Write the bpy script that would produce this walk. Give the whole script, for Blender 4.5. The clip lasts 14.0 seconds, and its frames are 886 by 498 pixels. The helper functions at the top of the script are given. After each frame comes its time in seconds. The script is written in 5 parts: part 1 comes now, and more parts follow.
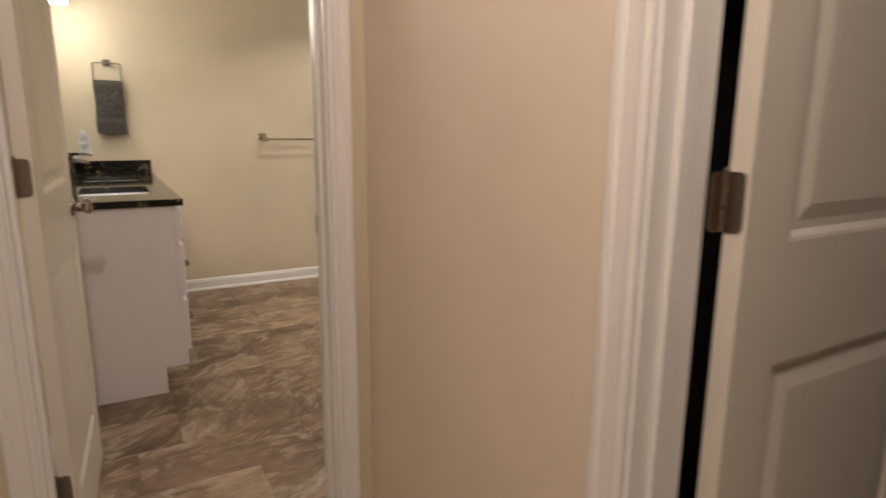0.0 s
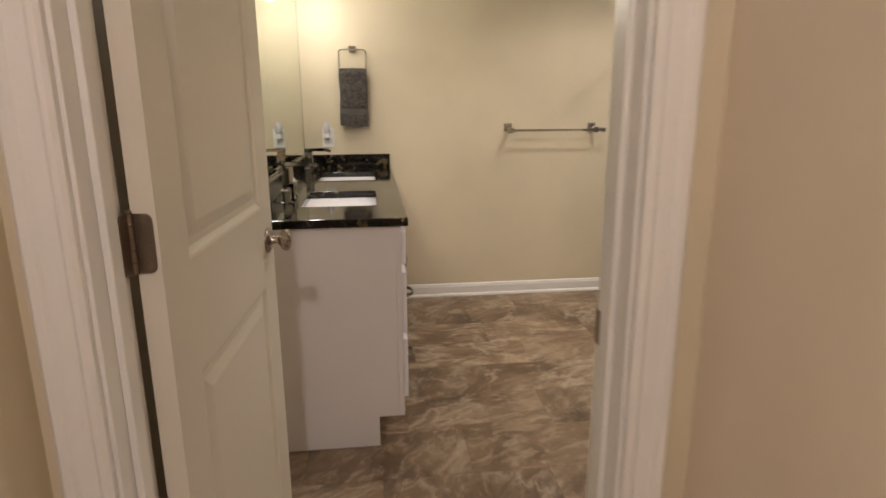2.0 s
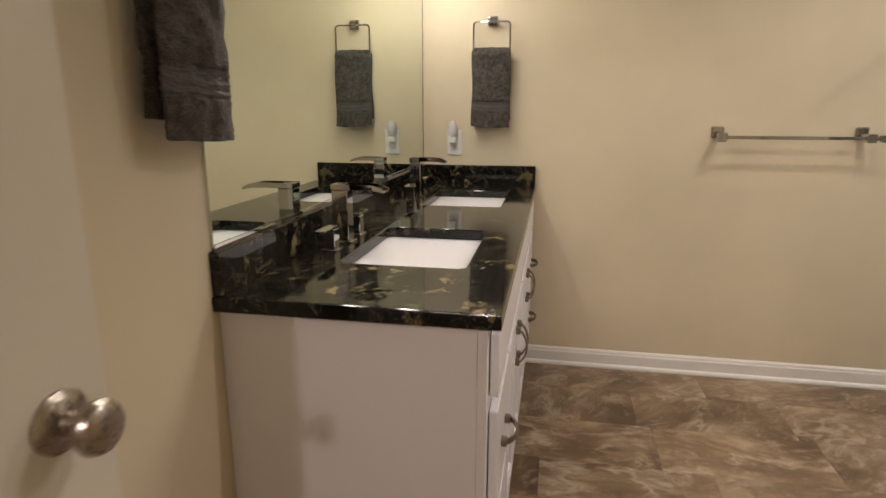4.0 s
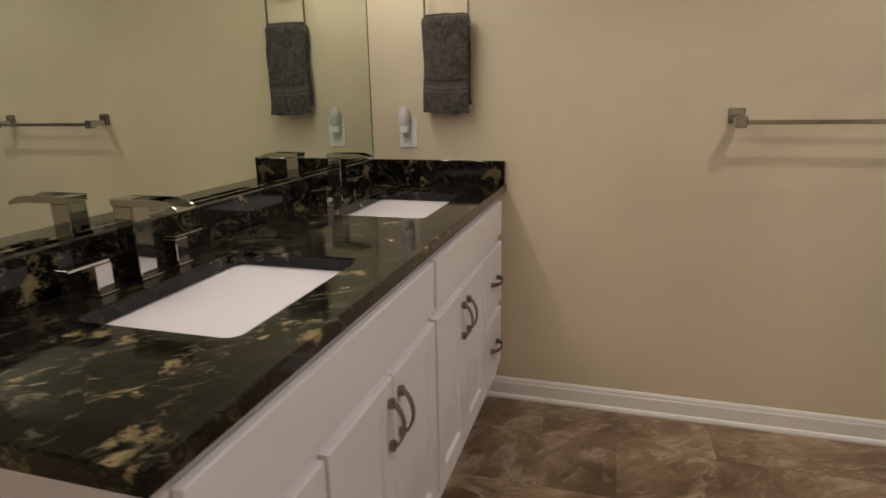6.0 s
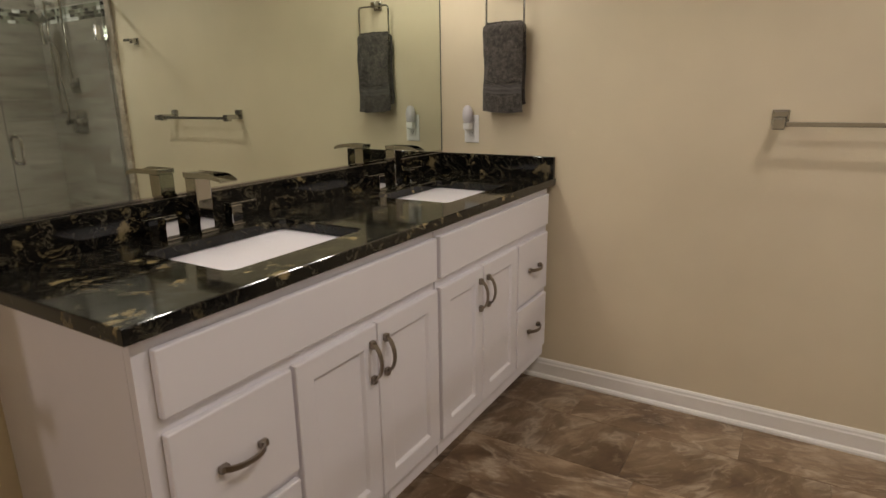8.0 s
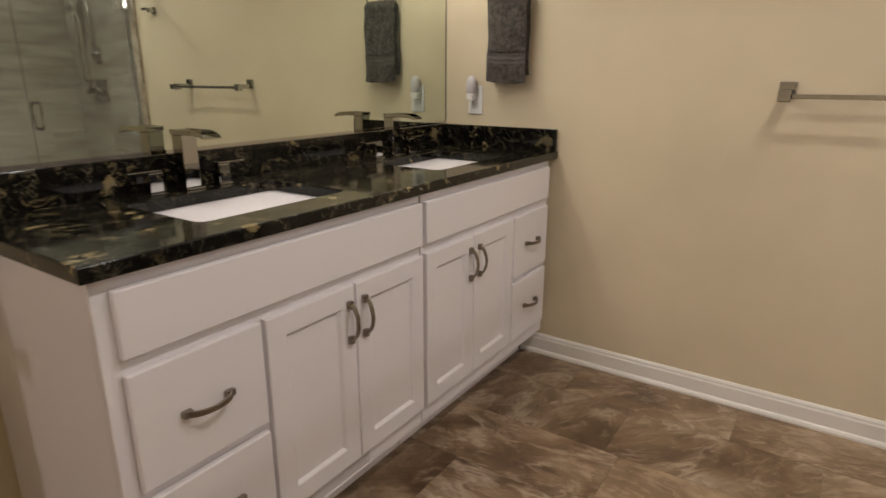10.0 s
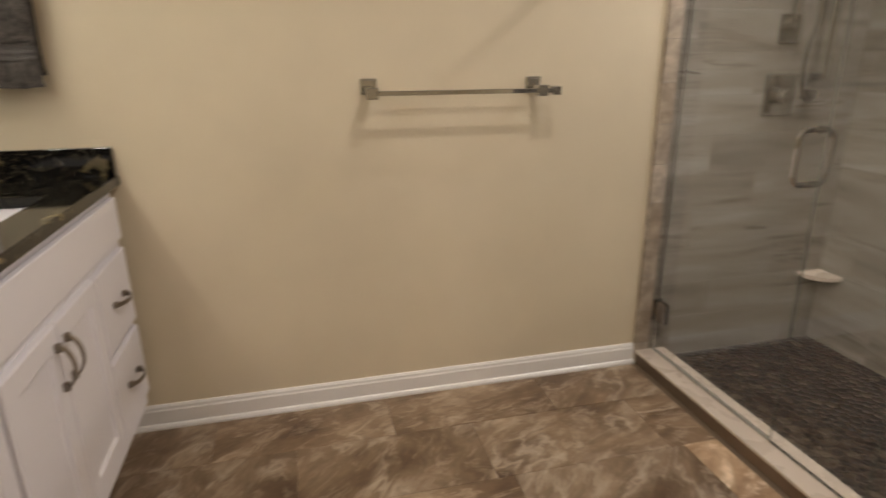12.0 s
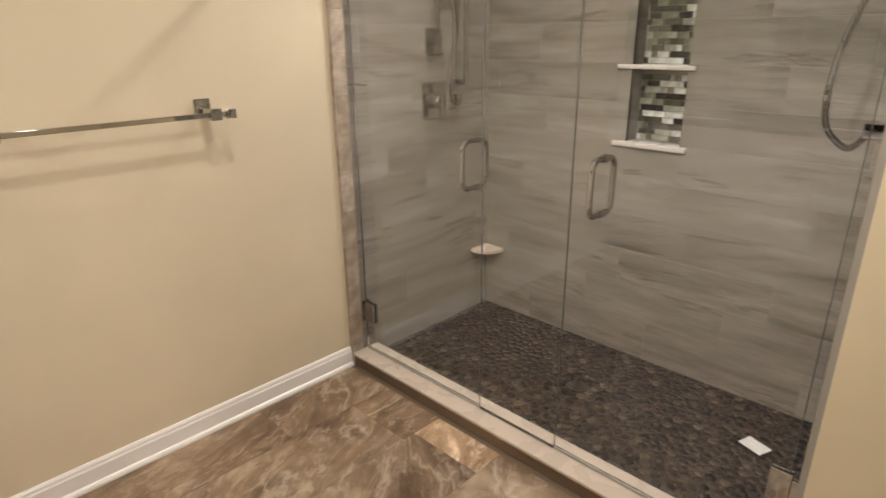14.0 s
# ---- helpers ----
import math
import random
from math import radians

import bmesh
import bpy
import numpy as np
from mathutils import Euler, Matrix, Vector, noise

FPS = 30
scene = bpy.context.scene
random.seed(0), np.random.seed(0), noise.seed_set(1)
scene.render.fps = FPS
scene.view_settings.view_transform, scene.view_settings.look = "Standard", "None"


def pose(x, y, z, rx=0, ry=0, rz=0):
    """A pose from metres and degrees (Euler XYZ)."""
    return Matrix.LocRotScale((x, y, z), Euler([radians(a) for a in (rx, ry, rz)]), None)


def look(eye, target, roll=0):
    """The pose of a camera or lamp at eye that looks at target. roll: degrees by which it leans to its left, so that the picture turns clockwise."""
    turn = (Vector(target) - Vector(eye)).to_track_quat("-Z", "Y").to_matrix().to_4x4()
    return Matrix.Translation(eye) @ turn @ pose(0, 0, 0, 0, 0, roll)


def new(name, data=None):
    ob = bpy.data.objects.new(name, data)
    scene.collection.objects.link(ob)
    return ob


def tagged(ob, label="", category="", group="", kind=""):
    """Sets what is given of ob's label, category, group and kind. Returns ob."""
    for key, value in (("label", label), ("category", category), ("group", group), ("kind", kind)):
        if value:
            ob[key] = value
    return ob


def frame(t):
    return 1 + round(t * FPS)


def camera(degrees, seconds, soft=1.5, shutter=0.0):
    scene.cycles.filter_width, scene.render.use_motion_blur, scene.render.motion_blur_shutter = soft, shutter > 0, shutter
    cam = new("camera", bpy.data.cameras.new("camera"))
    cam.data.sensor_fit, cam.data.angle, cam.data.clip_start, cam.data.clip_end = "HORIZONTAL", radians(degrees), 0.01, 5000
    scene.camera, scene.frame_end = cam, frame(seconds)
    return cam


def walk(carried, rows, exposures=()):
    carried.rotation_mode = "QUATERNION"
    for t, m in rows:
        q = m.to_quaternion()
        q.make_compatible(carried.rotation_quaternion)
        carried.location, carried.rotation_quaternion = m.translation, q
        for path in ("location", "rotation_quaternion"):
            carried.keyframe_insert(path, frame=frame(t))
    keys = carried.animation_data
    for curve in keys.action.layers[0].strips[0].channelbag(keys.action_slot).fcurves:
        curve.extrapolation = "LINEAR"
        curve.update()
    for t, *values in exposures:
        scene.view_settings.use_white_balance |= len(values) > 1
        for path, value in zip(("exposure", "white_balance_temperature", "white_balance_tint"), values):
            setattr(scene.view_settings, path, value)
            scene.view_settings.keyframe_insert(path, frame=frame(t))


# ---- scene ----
cam = camera(74.1, 14.0, shutter=0.5)
PATH = [
    (0, (0.274, -0.716, 1.214), (1.246, 0.987, 0.82), 0.4),
    (0.2, (0.263, -0.659, 1.219), (1.155, 1.085, 0.813), 0.5),
    (0.4, (0.243, -0.6, 1.232), (1.056, 1.179, 0.813), 0.5),
    (0.5, (0.243, -0.578, 1.235), (1.025, 1.213, 0.811), 0.1),
    (0.6, (0.243, -0.557, 1.236), (0.997, 1.246, 0.812), -0.1),
    (1, (0.29, -0.429, 1.27), (0.915, 1.419, 0.828), -0.2),
    (1.1, (0.305, -0.384, 1.267), (0.902, 1.473, 0.825), -0.2),
    (1.5, (0.407, -0.191, 1.289), (0.826, 1.709, 0.827), -0.6),
    (2, (0.438, 0.075, 1.29), (0.668, 2.006, 0.822), -0.3),
    (2.5, (0.471, 0.38, 1.29), (0.546, 2.323, 0.821), -0.2),
    (3, (0.56, 0.674, 1.281), (0.467, 2.618, 0.821), -0.7),
    (3.2, (0.583, 0.768, 1.278), (0.42, 2.708, 0.82), -0.4),
    (5.5, (0.82, 1.712, 1.237), (0.31, 3.582, 0.744), -1.0),
    (6, (0.965, 1.757, 1.245), (0.413, 3.607, 0.739), -1.0),
    (6.5, (1.096, 1.77, 1.245), (0.473, 3.601, 0.737), -1.1),
    (7, (1.169, 1.737, 1.26), (0.389, 3.506, 0.749), -1.1),
    (9.3, (1.66, 1.651, 1.237), (0.537, 3.22, 0.711), -0.4),
    (9.5, (1.641, 1.664, 1.237), (0.511, 3.225, 0.702), -0.4),
    (10, (1.521, 1.731, 1.197), (0.447, 3.323, 0.637), 0.1),
    (10.5, (1.477, 1.849, 1.194), (0.619, 3.555, 0.601), -0.6),
    (11, (1.34, 1.96, 1.179), (0.954, 3.829, 0.581), -0.4),
    (11.5, (1.22, 1.99, 1.215), (1.27, 3.895, 0.606), -0.4),
    (12, (1.096, 2.001, 1.244), (1.557, 3.848, 0.63), -0.4),
    (12.5, (1.098, 2.034, 1.297), (1.87, 3.764, 0.655), -0.7),
    (13, (1.142, 2.073, 1.333), (2.122, 3.682, 0.661), -1.0),
    (13.5, (1.126, 2.071, 1.359), (2.296, 3.544, 0.678), -0.7),
    (14, (1.094, 2.099, 1.363), (2.432, 3.422, 0.684), -0.6),
]
EXPOSURES = ((0.0, 0.0), (1.5, 0.01), (3.0, 0.09), (5.5, -0.37), (6.5, -0.50), (7.0, -0.49), (9.5, -0.11), (10.5, -0.21), (11.0, -0.32), (11.5, -0.19), (12.5, 0.03), (13.5, 0.30), (14.0, 0.39))
walk(cam, [(t, look(eye, target, roll)) for t, eye, target, roll in PATH], EXPOSURES)


# ---- helpers of this scene ----
def box(bm, x0, x1, y0, y1, z0, z1, bevel=0.0, seg=2):
    """A box in bm between two corners, with its edges rounded by bevel."""
    r = bmesh.ops.create_cube(bm, size=1.0)
    vs = r["verts"]
    for v in vs:
        v.co = Vector((x0 + (v.co.x + 0.5) * (x1 - x0), y0 + (v.co.y + 0.5) * (y1 - y0), z0 + (v.co.z + 0.5) * (z1 - z0)))
    if bevel:
        es = list({e for v in vs for e in v.link_edges})
        bmesh.ops.bevel(bm, geom=es, offset=bevel, segments=seg, affect="EDGES", profile=0.5)
    return bm


def cyl(bm, p0, p1, r0, r1=None, n=24):
    """A round bar from p0 to p1."""
    p0, p1 = Vector(p0), Vector(p1)
    d = p1 - p0
    m = Matrix.Translation((p0 + p1) / 2) @ d.to_track_quat("Z", "Y").to_matrix().to_4x4()
    bmesh.ops.create_cone(bm, cap_ends=True, segments=n, radius1=r0, radius2=r0 if r1 is None else r1, depth=d.length, matrix=m)
    return bm


def tube(bm, pts, r, n=10, flat=1.0):
    """A bar of round (or flattened) section along a row of points."""
    pts = [Vector(p) for p in pts]
    rings = []
    side = None
    for i, p in enumerate(pts):
        d = (pts[min(i + 1, len(pts) - 1)] - pts[max(i - 1, 0)]).normalized()
        if side is None:
            side = d.orthogonal().normalized()
        side = (side - d * side.dot(d)).normalized()
        up = d.cross(side)
        rings.append([bm.verts.new(p + side * (r * math.cos(2 * math.pi * k / n)) + up * (r * flat * math.sin(2 * math.pi * k / n))) for k in range(n)])
    for a, b in zip(rings, rings[1:]):
        for k in range(n):
            bm.faces.new((a[k], a[(k + 1) % n], b[(k + 1) % n], b[k]))
    bm.faces.new(rings[0][::-1])
    bm.faces.new(rings[-1])
    return bm


def lathe(bm, base, axis, profile, n=28):
    """A turned body: profile rows of (distance along axis, radius)."""
    q = Vector(axis).to_track_quat("Z", "Y")
    rings = []
    for h, r in profile:
        rings.append([bm.verts.new(Vector(base) + q @ Vector((r * math.cos(2 * math.pi * k / n), r * math.sin(2 * math.pi * k / n), h))) for k in range(n)])
    for a, b in zip(rings, rings[1:]):
        for k in range(n):
            bm.faces.new((a[k], a[(k + 1) % n], b[(k + 1) % n], b[k]))
    bm.faces.new(rings[0][::-1])
    bm.faces.new(rings[-1])
    return bm


def rings_panel(bm, put, u0, u1, v0, v1, rings):
    """Nested rectangles (inset, depth) from the outside in, closed by a flat field: a moulded panel. put(u, v, d) gives the place."""
    rows = []
    for inset, depth in rings:
        rows.append([bm.verts.new(put(u, v, depth)) for u, v in ((u0 + inset, v0 + inset), (u1 - inset, v0 + inset), (u1 - inset, v1 - inset), (u0 + inset, v1 - inset))])
    for a, b in zip(rows, rows[1:]):
        for k in range(4):
            bm.faces.new((a[k], a[(k + 1) % 4], b[(k + 1) % 4], b[k]))
    bm.faces.new(rows[-1])
    return bm


def mesh_of(name, bm, material, smooth=False):
    me = bpy.data.meshes.new(name)
    bmesh.ops.recalc_face_normals(bm, faces=bm.faces[:])
    bm.to_mesh(me)
    bm.free()
    me.materials.append(material)
    if smooth:
        for p in me.polygons:
            p.use_smooth = True
        me.set_sharp_from_angle(angle=radians(35))
    return me


def part(name, bm, material, parent=None, label="", smooth=False):
    ob = new(name, mesh_of(name, bm, material, smooth))
    if parent is not None:
        ob.parent = parent
    if label:
        ob["label"] = label
    return ob


def thing(name, label, category, group="", at=None):
    ob = tagged(new(name), label, category, group)
    if at is not None:
        ob.matrix_basis = at
    return ob


def structure(name, bm, material, label="", category=""):
    return tagged(part(name, bm, material), label, category, kind="structure")


def B():
    return bmesh.new()


# ---- world and lights ----
world = bpy.data.worlds.new("world")
scene.world = world
world.use_nodes = True
world.node_tree.nodes["Background"].inputs[0].default_value = (0.5, 0.62, 0.8, 1)
world.node_tree.nodes["Background"].inputs[1].default_value = 0.15

WARM = (1.0, 0.91, 0.84)
SOFT = (1.0, 0.91, 0.86)


def bulb(name, place, watts, colour, radius):
    la = bpy.data.lights.new(name, "POINT")
    la.energy, la.color, la.shadow_soft_size = watts, colour, radius
    ob = new(name, la)
    ob.location = place
    return tagged(ob, "warm lamp bulb giving off light", "bulb")


def downlight(name, place, watts, colour, radius=0.05, spread=130, blend=0.5):
    la = bpy.data.lights.new(name, "SPOT")
    la.energy, la.color, la.shadow_soft_size, la.spot_size, la.spot_blend = watts, colour, radius, radians(spread), blend
    ob = new(name, la)
    ob.location = place
    return tagged(ob, "warm recessed lamp giving off light", "bulb")


VANITY_Y = (2.43, 2.63, 2.83, 3.28, 3.48, 3.68)
LAMP_X, LAMP_Z = 0.115, 1.925
for y in VANITY_Y:
    bulb("vanity_bulb", (LAMP_X, y, LAMP_Z - 0.02), 2.4, WARM, 0.03)
CANS = ((1.78, 3.09), (1.80, 2.23))
for (x, y), watts in zip(CANS, (26, 33)):
    downlight("ceiling_bulb", (x, y, 2.40), watts, SOFT, 0.014)
SHOWER_CAN = (3.12, 3.48)
downlight("shower_bulb", (*SHOWER_CAN, 2.40), 27, (1.0, 0.945, 0.92), 0.009, 176, 0.05)
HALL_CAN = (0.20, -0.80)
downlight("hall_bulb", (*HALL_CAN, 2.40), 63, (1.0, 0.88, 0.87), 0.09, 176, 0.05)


# ---- materials ----
def material(name):
    m = bpy.data.materials.new(name)
    m.use_nodes = True
    nt = m.node_tree
    return m, nt, nt.nodes["Principled BSDF"]


def node(nt, kind, **values):
    n = nt.nodes.new(kind)
    for k, v in values.items():
        n.inputs[k.replace("_", " ")].default_value = v
    return n


def ramp(nt, src, stops):
    r = nt.nodes.new("ShaderNodeValToRGB")
    els = r.color_ramp.elements
    while len(els) < len(stops):
        els.new(0.5)
    for e, (p, c) in zip(els, stops):
        e.position, e.color = p, (*c, 1) if len(c) == 3 else c
    nt.links.new(src, r.inputs[0])
    return r


def coords(nt, scale=(1, 1, 1), turn=(0, 0, 0), use="Object"):
    tc = nt.nodes.new("ShaderNodeTexCoord")
    mp = nt.nodes.new("ShaderNodeMapping")
    mp.inputs["Scale"].default_value = scale
    mp.inputs["Rotation"].default_value = turn
    nt.links.new(tc.outputs[use], mp.inputs[0])
    return mp.outputs[0]


def bump(nt, bsdf, src, strength=0.1, distance=0.001):
    b = nt.nodes.new("ShaderNodeBump")
    b.inputs["Strength"].default_value, b.inputs["Distance"].default_value = strength, distance
    nt.links.new(src, b.inputs["Height"])
    nt.links.new(b.outputs[0], bsdf.inputs["Normal"])


def mix(nt, fac, a, b):
    """A mix of two colours; each is a socket or a tuple."""
    n = nt.nodes.new("ShaderNodeMix")
    n.data_type = "RGBA"
    for sock, v in ((n.inputs[0], fac), (n.inputs[6], a), (n.inputs[7], b)):
        if isinstance(v, (int, float)):
            sock.default_value = v
        elif isinstance(v, tuple):
            sock.default_value = (*v, 1)
        else:
            nt.links.new(v, sock)
    return n.outputs[2]


def paint(name, colour, rough=0.5, grain=260.0, relief=0.12, blotch=0.05):
    """Painted surface: faint roller grain and slow change of tone."""
    m, nt, b = material(name)
    c = coords(nt)
    slow = node(nt, "ShaderNodeTexNoise", Scale=1.7, Detail=4.0)
    fine = node(nt, "ShaderNodeTexNoise", Scale=grain, Detail=3.0)
    nt.links.new(c, slow.inputs["Vector"])
    nt.links.new(c, fine.inputs["Vector"])
    dark = tuple(v * (1 - blotch) for v in colour)
    light = tuple(min(1, v * (1 + blotch)) for v in colour)
    r = ramp(nt, slow.outputs["Fac"], ((0.35, dark), (0.65, light)))
    nt.links.new(r.outputs[0], b.inputs["Base Color"])
    rr = ramp(nt, fine.outputs["Fac"], ((0.3, (rough * 0.85,) * 3), (0.7, (min(1, rough * 1.15),) * 3)))
    nt.links.new(rr.outputs[0], b.inputs["Roughness"])
    bump(nt, b, fine.outputs["Fac"], relief, 0.0006)
    return m


def metal(name, colour, rough, scratch=0.05):
    m, nt, b = material(name)
    b.inputs["Metallic"].default_value = 1.0
    b.inputs["Base Color"].default_value = (*colour, 1)
    n = node(nt, "ShaderNodeTexNoise", Scale=90.0, Detail=4.0)
    nt.links.new(coords(nt), n.inputs["Vector"])
    r = ramp(nt, n.outputs["Fac"], ((0.3, (max(0.02, rough - scratch),) * 3), (0.7, (rough + scratch,) * 3)))
    nt.links.new(r.outputs[0], b.inputs["Roughness"])
    return m


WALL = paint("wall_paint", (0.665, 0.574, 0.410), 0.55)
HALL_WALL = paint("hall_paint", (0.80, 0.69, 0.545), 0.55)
CEIL = paint("ceiling_paint", (0.80, 0.78, 0.73), 0.8)
TRIM = paint("trim_paint", (0.80, 0.77, 0.72), 0.32, 120, 0.05, 0.02)
DOOR = paint("door_paint", (0.70, 0.645, 0.54), 0.35, 150, 0.10, 0.02)
CAB = paint("cabinet_paint", (0.83, 0.80, 0.83), 0.33, 120, 0.04, 0.015)
CHROME = metal("chrome", (0.52, 0.515, 0.51), 0.03, 0.012)
NICKEL = metal("brushed_nickel", (0.40, 0.345, 0.295), 0.27)
BRONZE = metal("antique_pewter", (0.30, 0.26, 0.22), 0.34)
HINGE = metal("satin_nickel", (0.27, 0.22, 0.18), 0.38)
# near-black that puts the shade of gaps and holes into the colour
UNLIT_BLACK, _nt, _b = material("unlit_black")
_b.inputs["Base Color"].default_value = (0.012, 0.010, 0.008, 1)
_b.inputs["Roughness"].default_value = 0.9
PORCELAIN, _nt, _b = material("porcelain")
_b.inputs["Base Color"].default_value = (0.70, 0.685, 0.66, 1)
_b.inputs["Roughness"].default_value = 0.08
_b.inputs["Coat Weight"].default_value = 0.5
PLASTIC = paint("white_plastic", (0.80, 0.79, 0.77), 0.3, 300, 0.02, 0.01)
FROSTED = paint("frosted_plastic", (0.60, 0.575, 0.60), 0.35, 300, 0.02, 0.01)
MIRROR, _nt, _b = material("mirror_silver")
_b.inputs["Metallic"].default_value = 1.0
_b.inputs["Roughness"].default_value = 0.0
_b.inputs["Base Color"].default_value = (0.75, 0.81, 0.73, 1)
LAMP, _nt, _b = material("lamp_glow")
_b.inputs["Emission Color"].default_value = (1.0, 0.92, 0.82, 1)
_b.inputs["Emission Strength"].default_value = 6.0
_b.inputs["Base Color"].default_value = (0.9, 0.9, 0.88, 1)


def marble_floor(name, gain):
    """Brown stone-look tile: clouded browns with drawn-out pale veins, each tile shifted by its own random number."""
    m, nt, b = material(name)
    tc = nt.nodes.new("ShaderNodeTexCoord")
    info = nt.nodes.new("ShaderNodeObjectInfo")
    geo = nt.nodes.new("ShaderNodeNewGeometry")
    shift = nt.nodes.new("ShaderNodeVectorMath")
    shift.operation = "MULTIPLY_ADD"
    comb = nt.nodes.new("ShaderNodeCombineXYZ")
    for k in range(3):
        nt.links.new(info.outputs["Random"], comb.inputs[k])
    nt.links.new(comb.outputs[0], shift.inputs[0])
    shift.inputs[1].default_value = (37.0, 23.0, 11.0)
    nt.links.new(geo.outputs["Position"], shift.inputs[2])
    lay = nt.nodes.new("ShaderNodeMapping")
    mp = nt.nodes.new("ShaderNodeMapping")
    mp.inputs["Scale"].default_value = (0.85, 1.75, 1.0)
    spin = nt.nodes.new("ShaderNodeMath")
    spin.operation = "MULTIPLY_ADD"
    nt.links.new(info.outputs["Random"], spin.inputs[0])
    spin.inputs[1].default_value, spin.inputs[2].default_value = 1.2, -1.15
    turn = nt.nodes.new("ShaderNodeCombineXYZ")
    nt.links.new(spin.outputs[0], turn.inputs[2])
    nt.links.new(turn.outputs[0], lay.inputs["Rotation"])
    nt.links.new(shift.outputs[0], lay.inputs[0])
    nt.links.new(lay.outputs[0], mp.inputs[0])
    warp = node(nt, "ShaderNodeTexNoise", Scale=2.1, Detail=4.0, Roughness=0.55)
    nt.links.new(mp.outputs[0], warp.inputs["Vector"])
    add = nt.nodes.new("ShaderNodeVectorMath")
    add.operation = "MULTIPLY_ADD"
    nt.links.new(warp.outputs["Color"], add.inputs[0])
    add.inputs[1].default_value = (0.60, 0.60, 0.60)
    nt.links.new(mp.outputs[0], add.inputs[2])
    cloud = node(nt, "ShaderNodeTexNoise", Scale=3.2, Detail=9.0, Roughness=0.62)
    nt.links.new(add.outputs[0], cloud.inputs["Vector"])
    # slow patches that run on from tile to tile
    patch = node(nt, "ShaderNodeTexNoise", Scale=2.4, Detail=6.0, Roughness=0.6, Distortion=0.8)
    nt.links.new(geo.outputs["Position"], patch.inputs["Vector"])
    both = nt.nodes.new("ShaderNodeMix")
    both.inputs[0].default_value = 0.42
    nt.links.new(cloud.outputs["Fac"], both.inputs[2])
    nt.links.new(patch.outputs["Fac"], both.inputs[3])
    base = ramp(nt, both.outputs[0], ((0.36, (0.072, 0.040, 0.021)), (0.45, (0.143, 0.088, 0.048)), (0.53, (0.222, 0.150, 0.089)), (0.62, (0.37, 0.272, 0.178))))
    # soft broken pale flecks and a few bright thin veins
    fleck = node(nt, "ShaderNodeTexNoise", Scale=11.0, Detail=7.0, Roughness=0.70)
    nt.links.new(add.outputs[0], fleck.inputs["Vector"])
    fl = ramp(nt, fleck.outputs["Fac"], ((0.52, (0, 0, 0)), (0.64, (0.48,) * 3)))
    flecked = mix(nt, fl.outputs[0], base.outputs[0], (0.47, 0.375, 0.27))
    fd = ramp(nt, fleck.outputs["Fac"], ((0.34, (0.32,) * 3), (0.45, (0, 0, 0))))
    flecked = mix(nt, fd.outputs[0], flecked, (0.085, 0.053, 0.032))
    vein = node(nt, "ShaderNodeTexNoise", Scale=2.3, Detail=5.0, Roughness=0.55)
    nt.links.new(add.outputs[0], vein.inputs["Vector"])
    line = ramp(nt, vein.outputs["Fac"], ((0.45, (0, 0, 0)), (0.485, (0.30,) * 3), (0.500, (0.58,) * 3), (0.513, (0.26,) * 3), (0.55, (0, 0, 0))))
    gate = node(nt, "ShaderNodeTexNoise", Scale=3.6, Detail=3.0)
    nt.links.new(mp.outputs[0], gate.inputs["Vector"])
    gr = ramp(nt, gate.outputs["Fac"], ((0.40, (0, 0, 0)), (0.54, (0.95, 0.95, 0.95))))
    mul = nt.nodes.new("ShaderNodeMath")
    mul.operation = "MULTIPLY"
    nt.links.new(line.outputs[0], mul.inputs[0])
    nt.links.new(gr.outputs[0], mul.inputs[1])
    veined = mix(nt, mul.outputs[0], flecked, (0.58, 0.48, 0.36))
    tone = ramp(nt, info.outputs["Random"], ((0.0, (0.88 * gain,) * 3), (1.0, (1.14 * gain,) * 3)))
    mm = nt.nodes.new("ShaderNodeMix")
    mm.data_type, mm.blend_type = "RGBA", "MULTIPLY"
    mm.inputs[0].default_value = 1.0
    nt.links.new(veined, mm.inputs[6])
    nt.links.new(tone.outputs[0], mm.inputs[7])
    nt.links.new(mm.outputs[2], b.inputs["Base Color"])
    rr = ramp(nt, cloud.outputs["Fac"], ((0.3, (0.34,) * 3), (0.7, (0.48,) * 3)))
    nt.links.new(rr.outputs[0], b.inputs["Roughness"])
    bump(nt, b, cloud.outputs["Fac"], 0.12, 0.002)
    return m


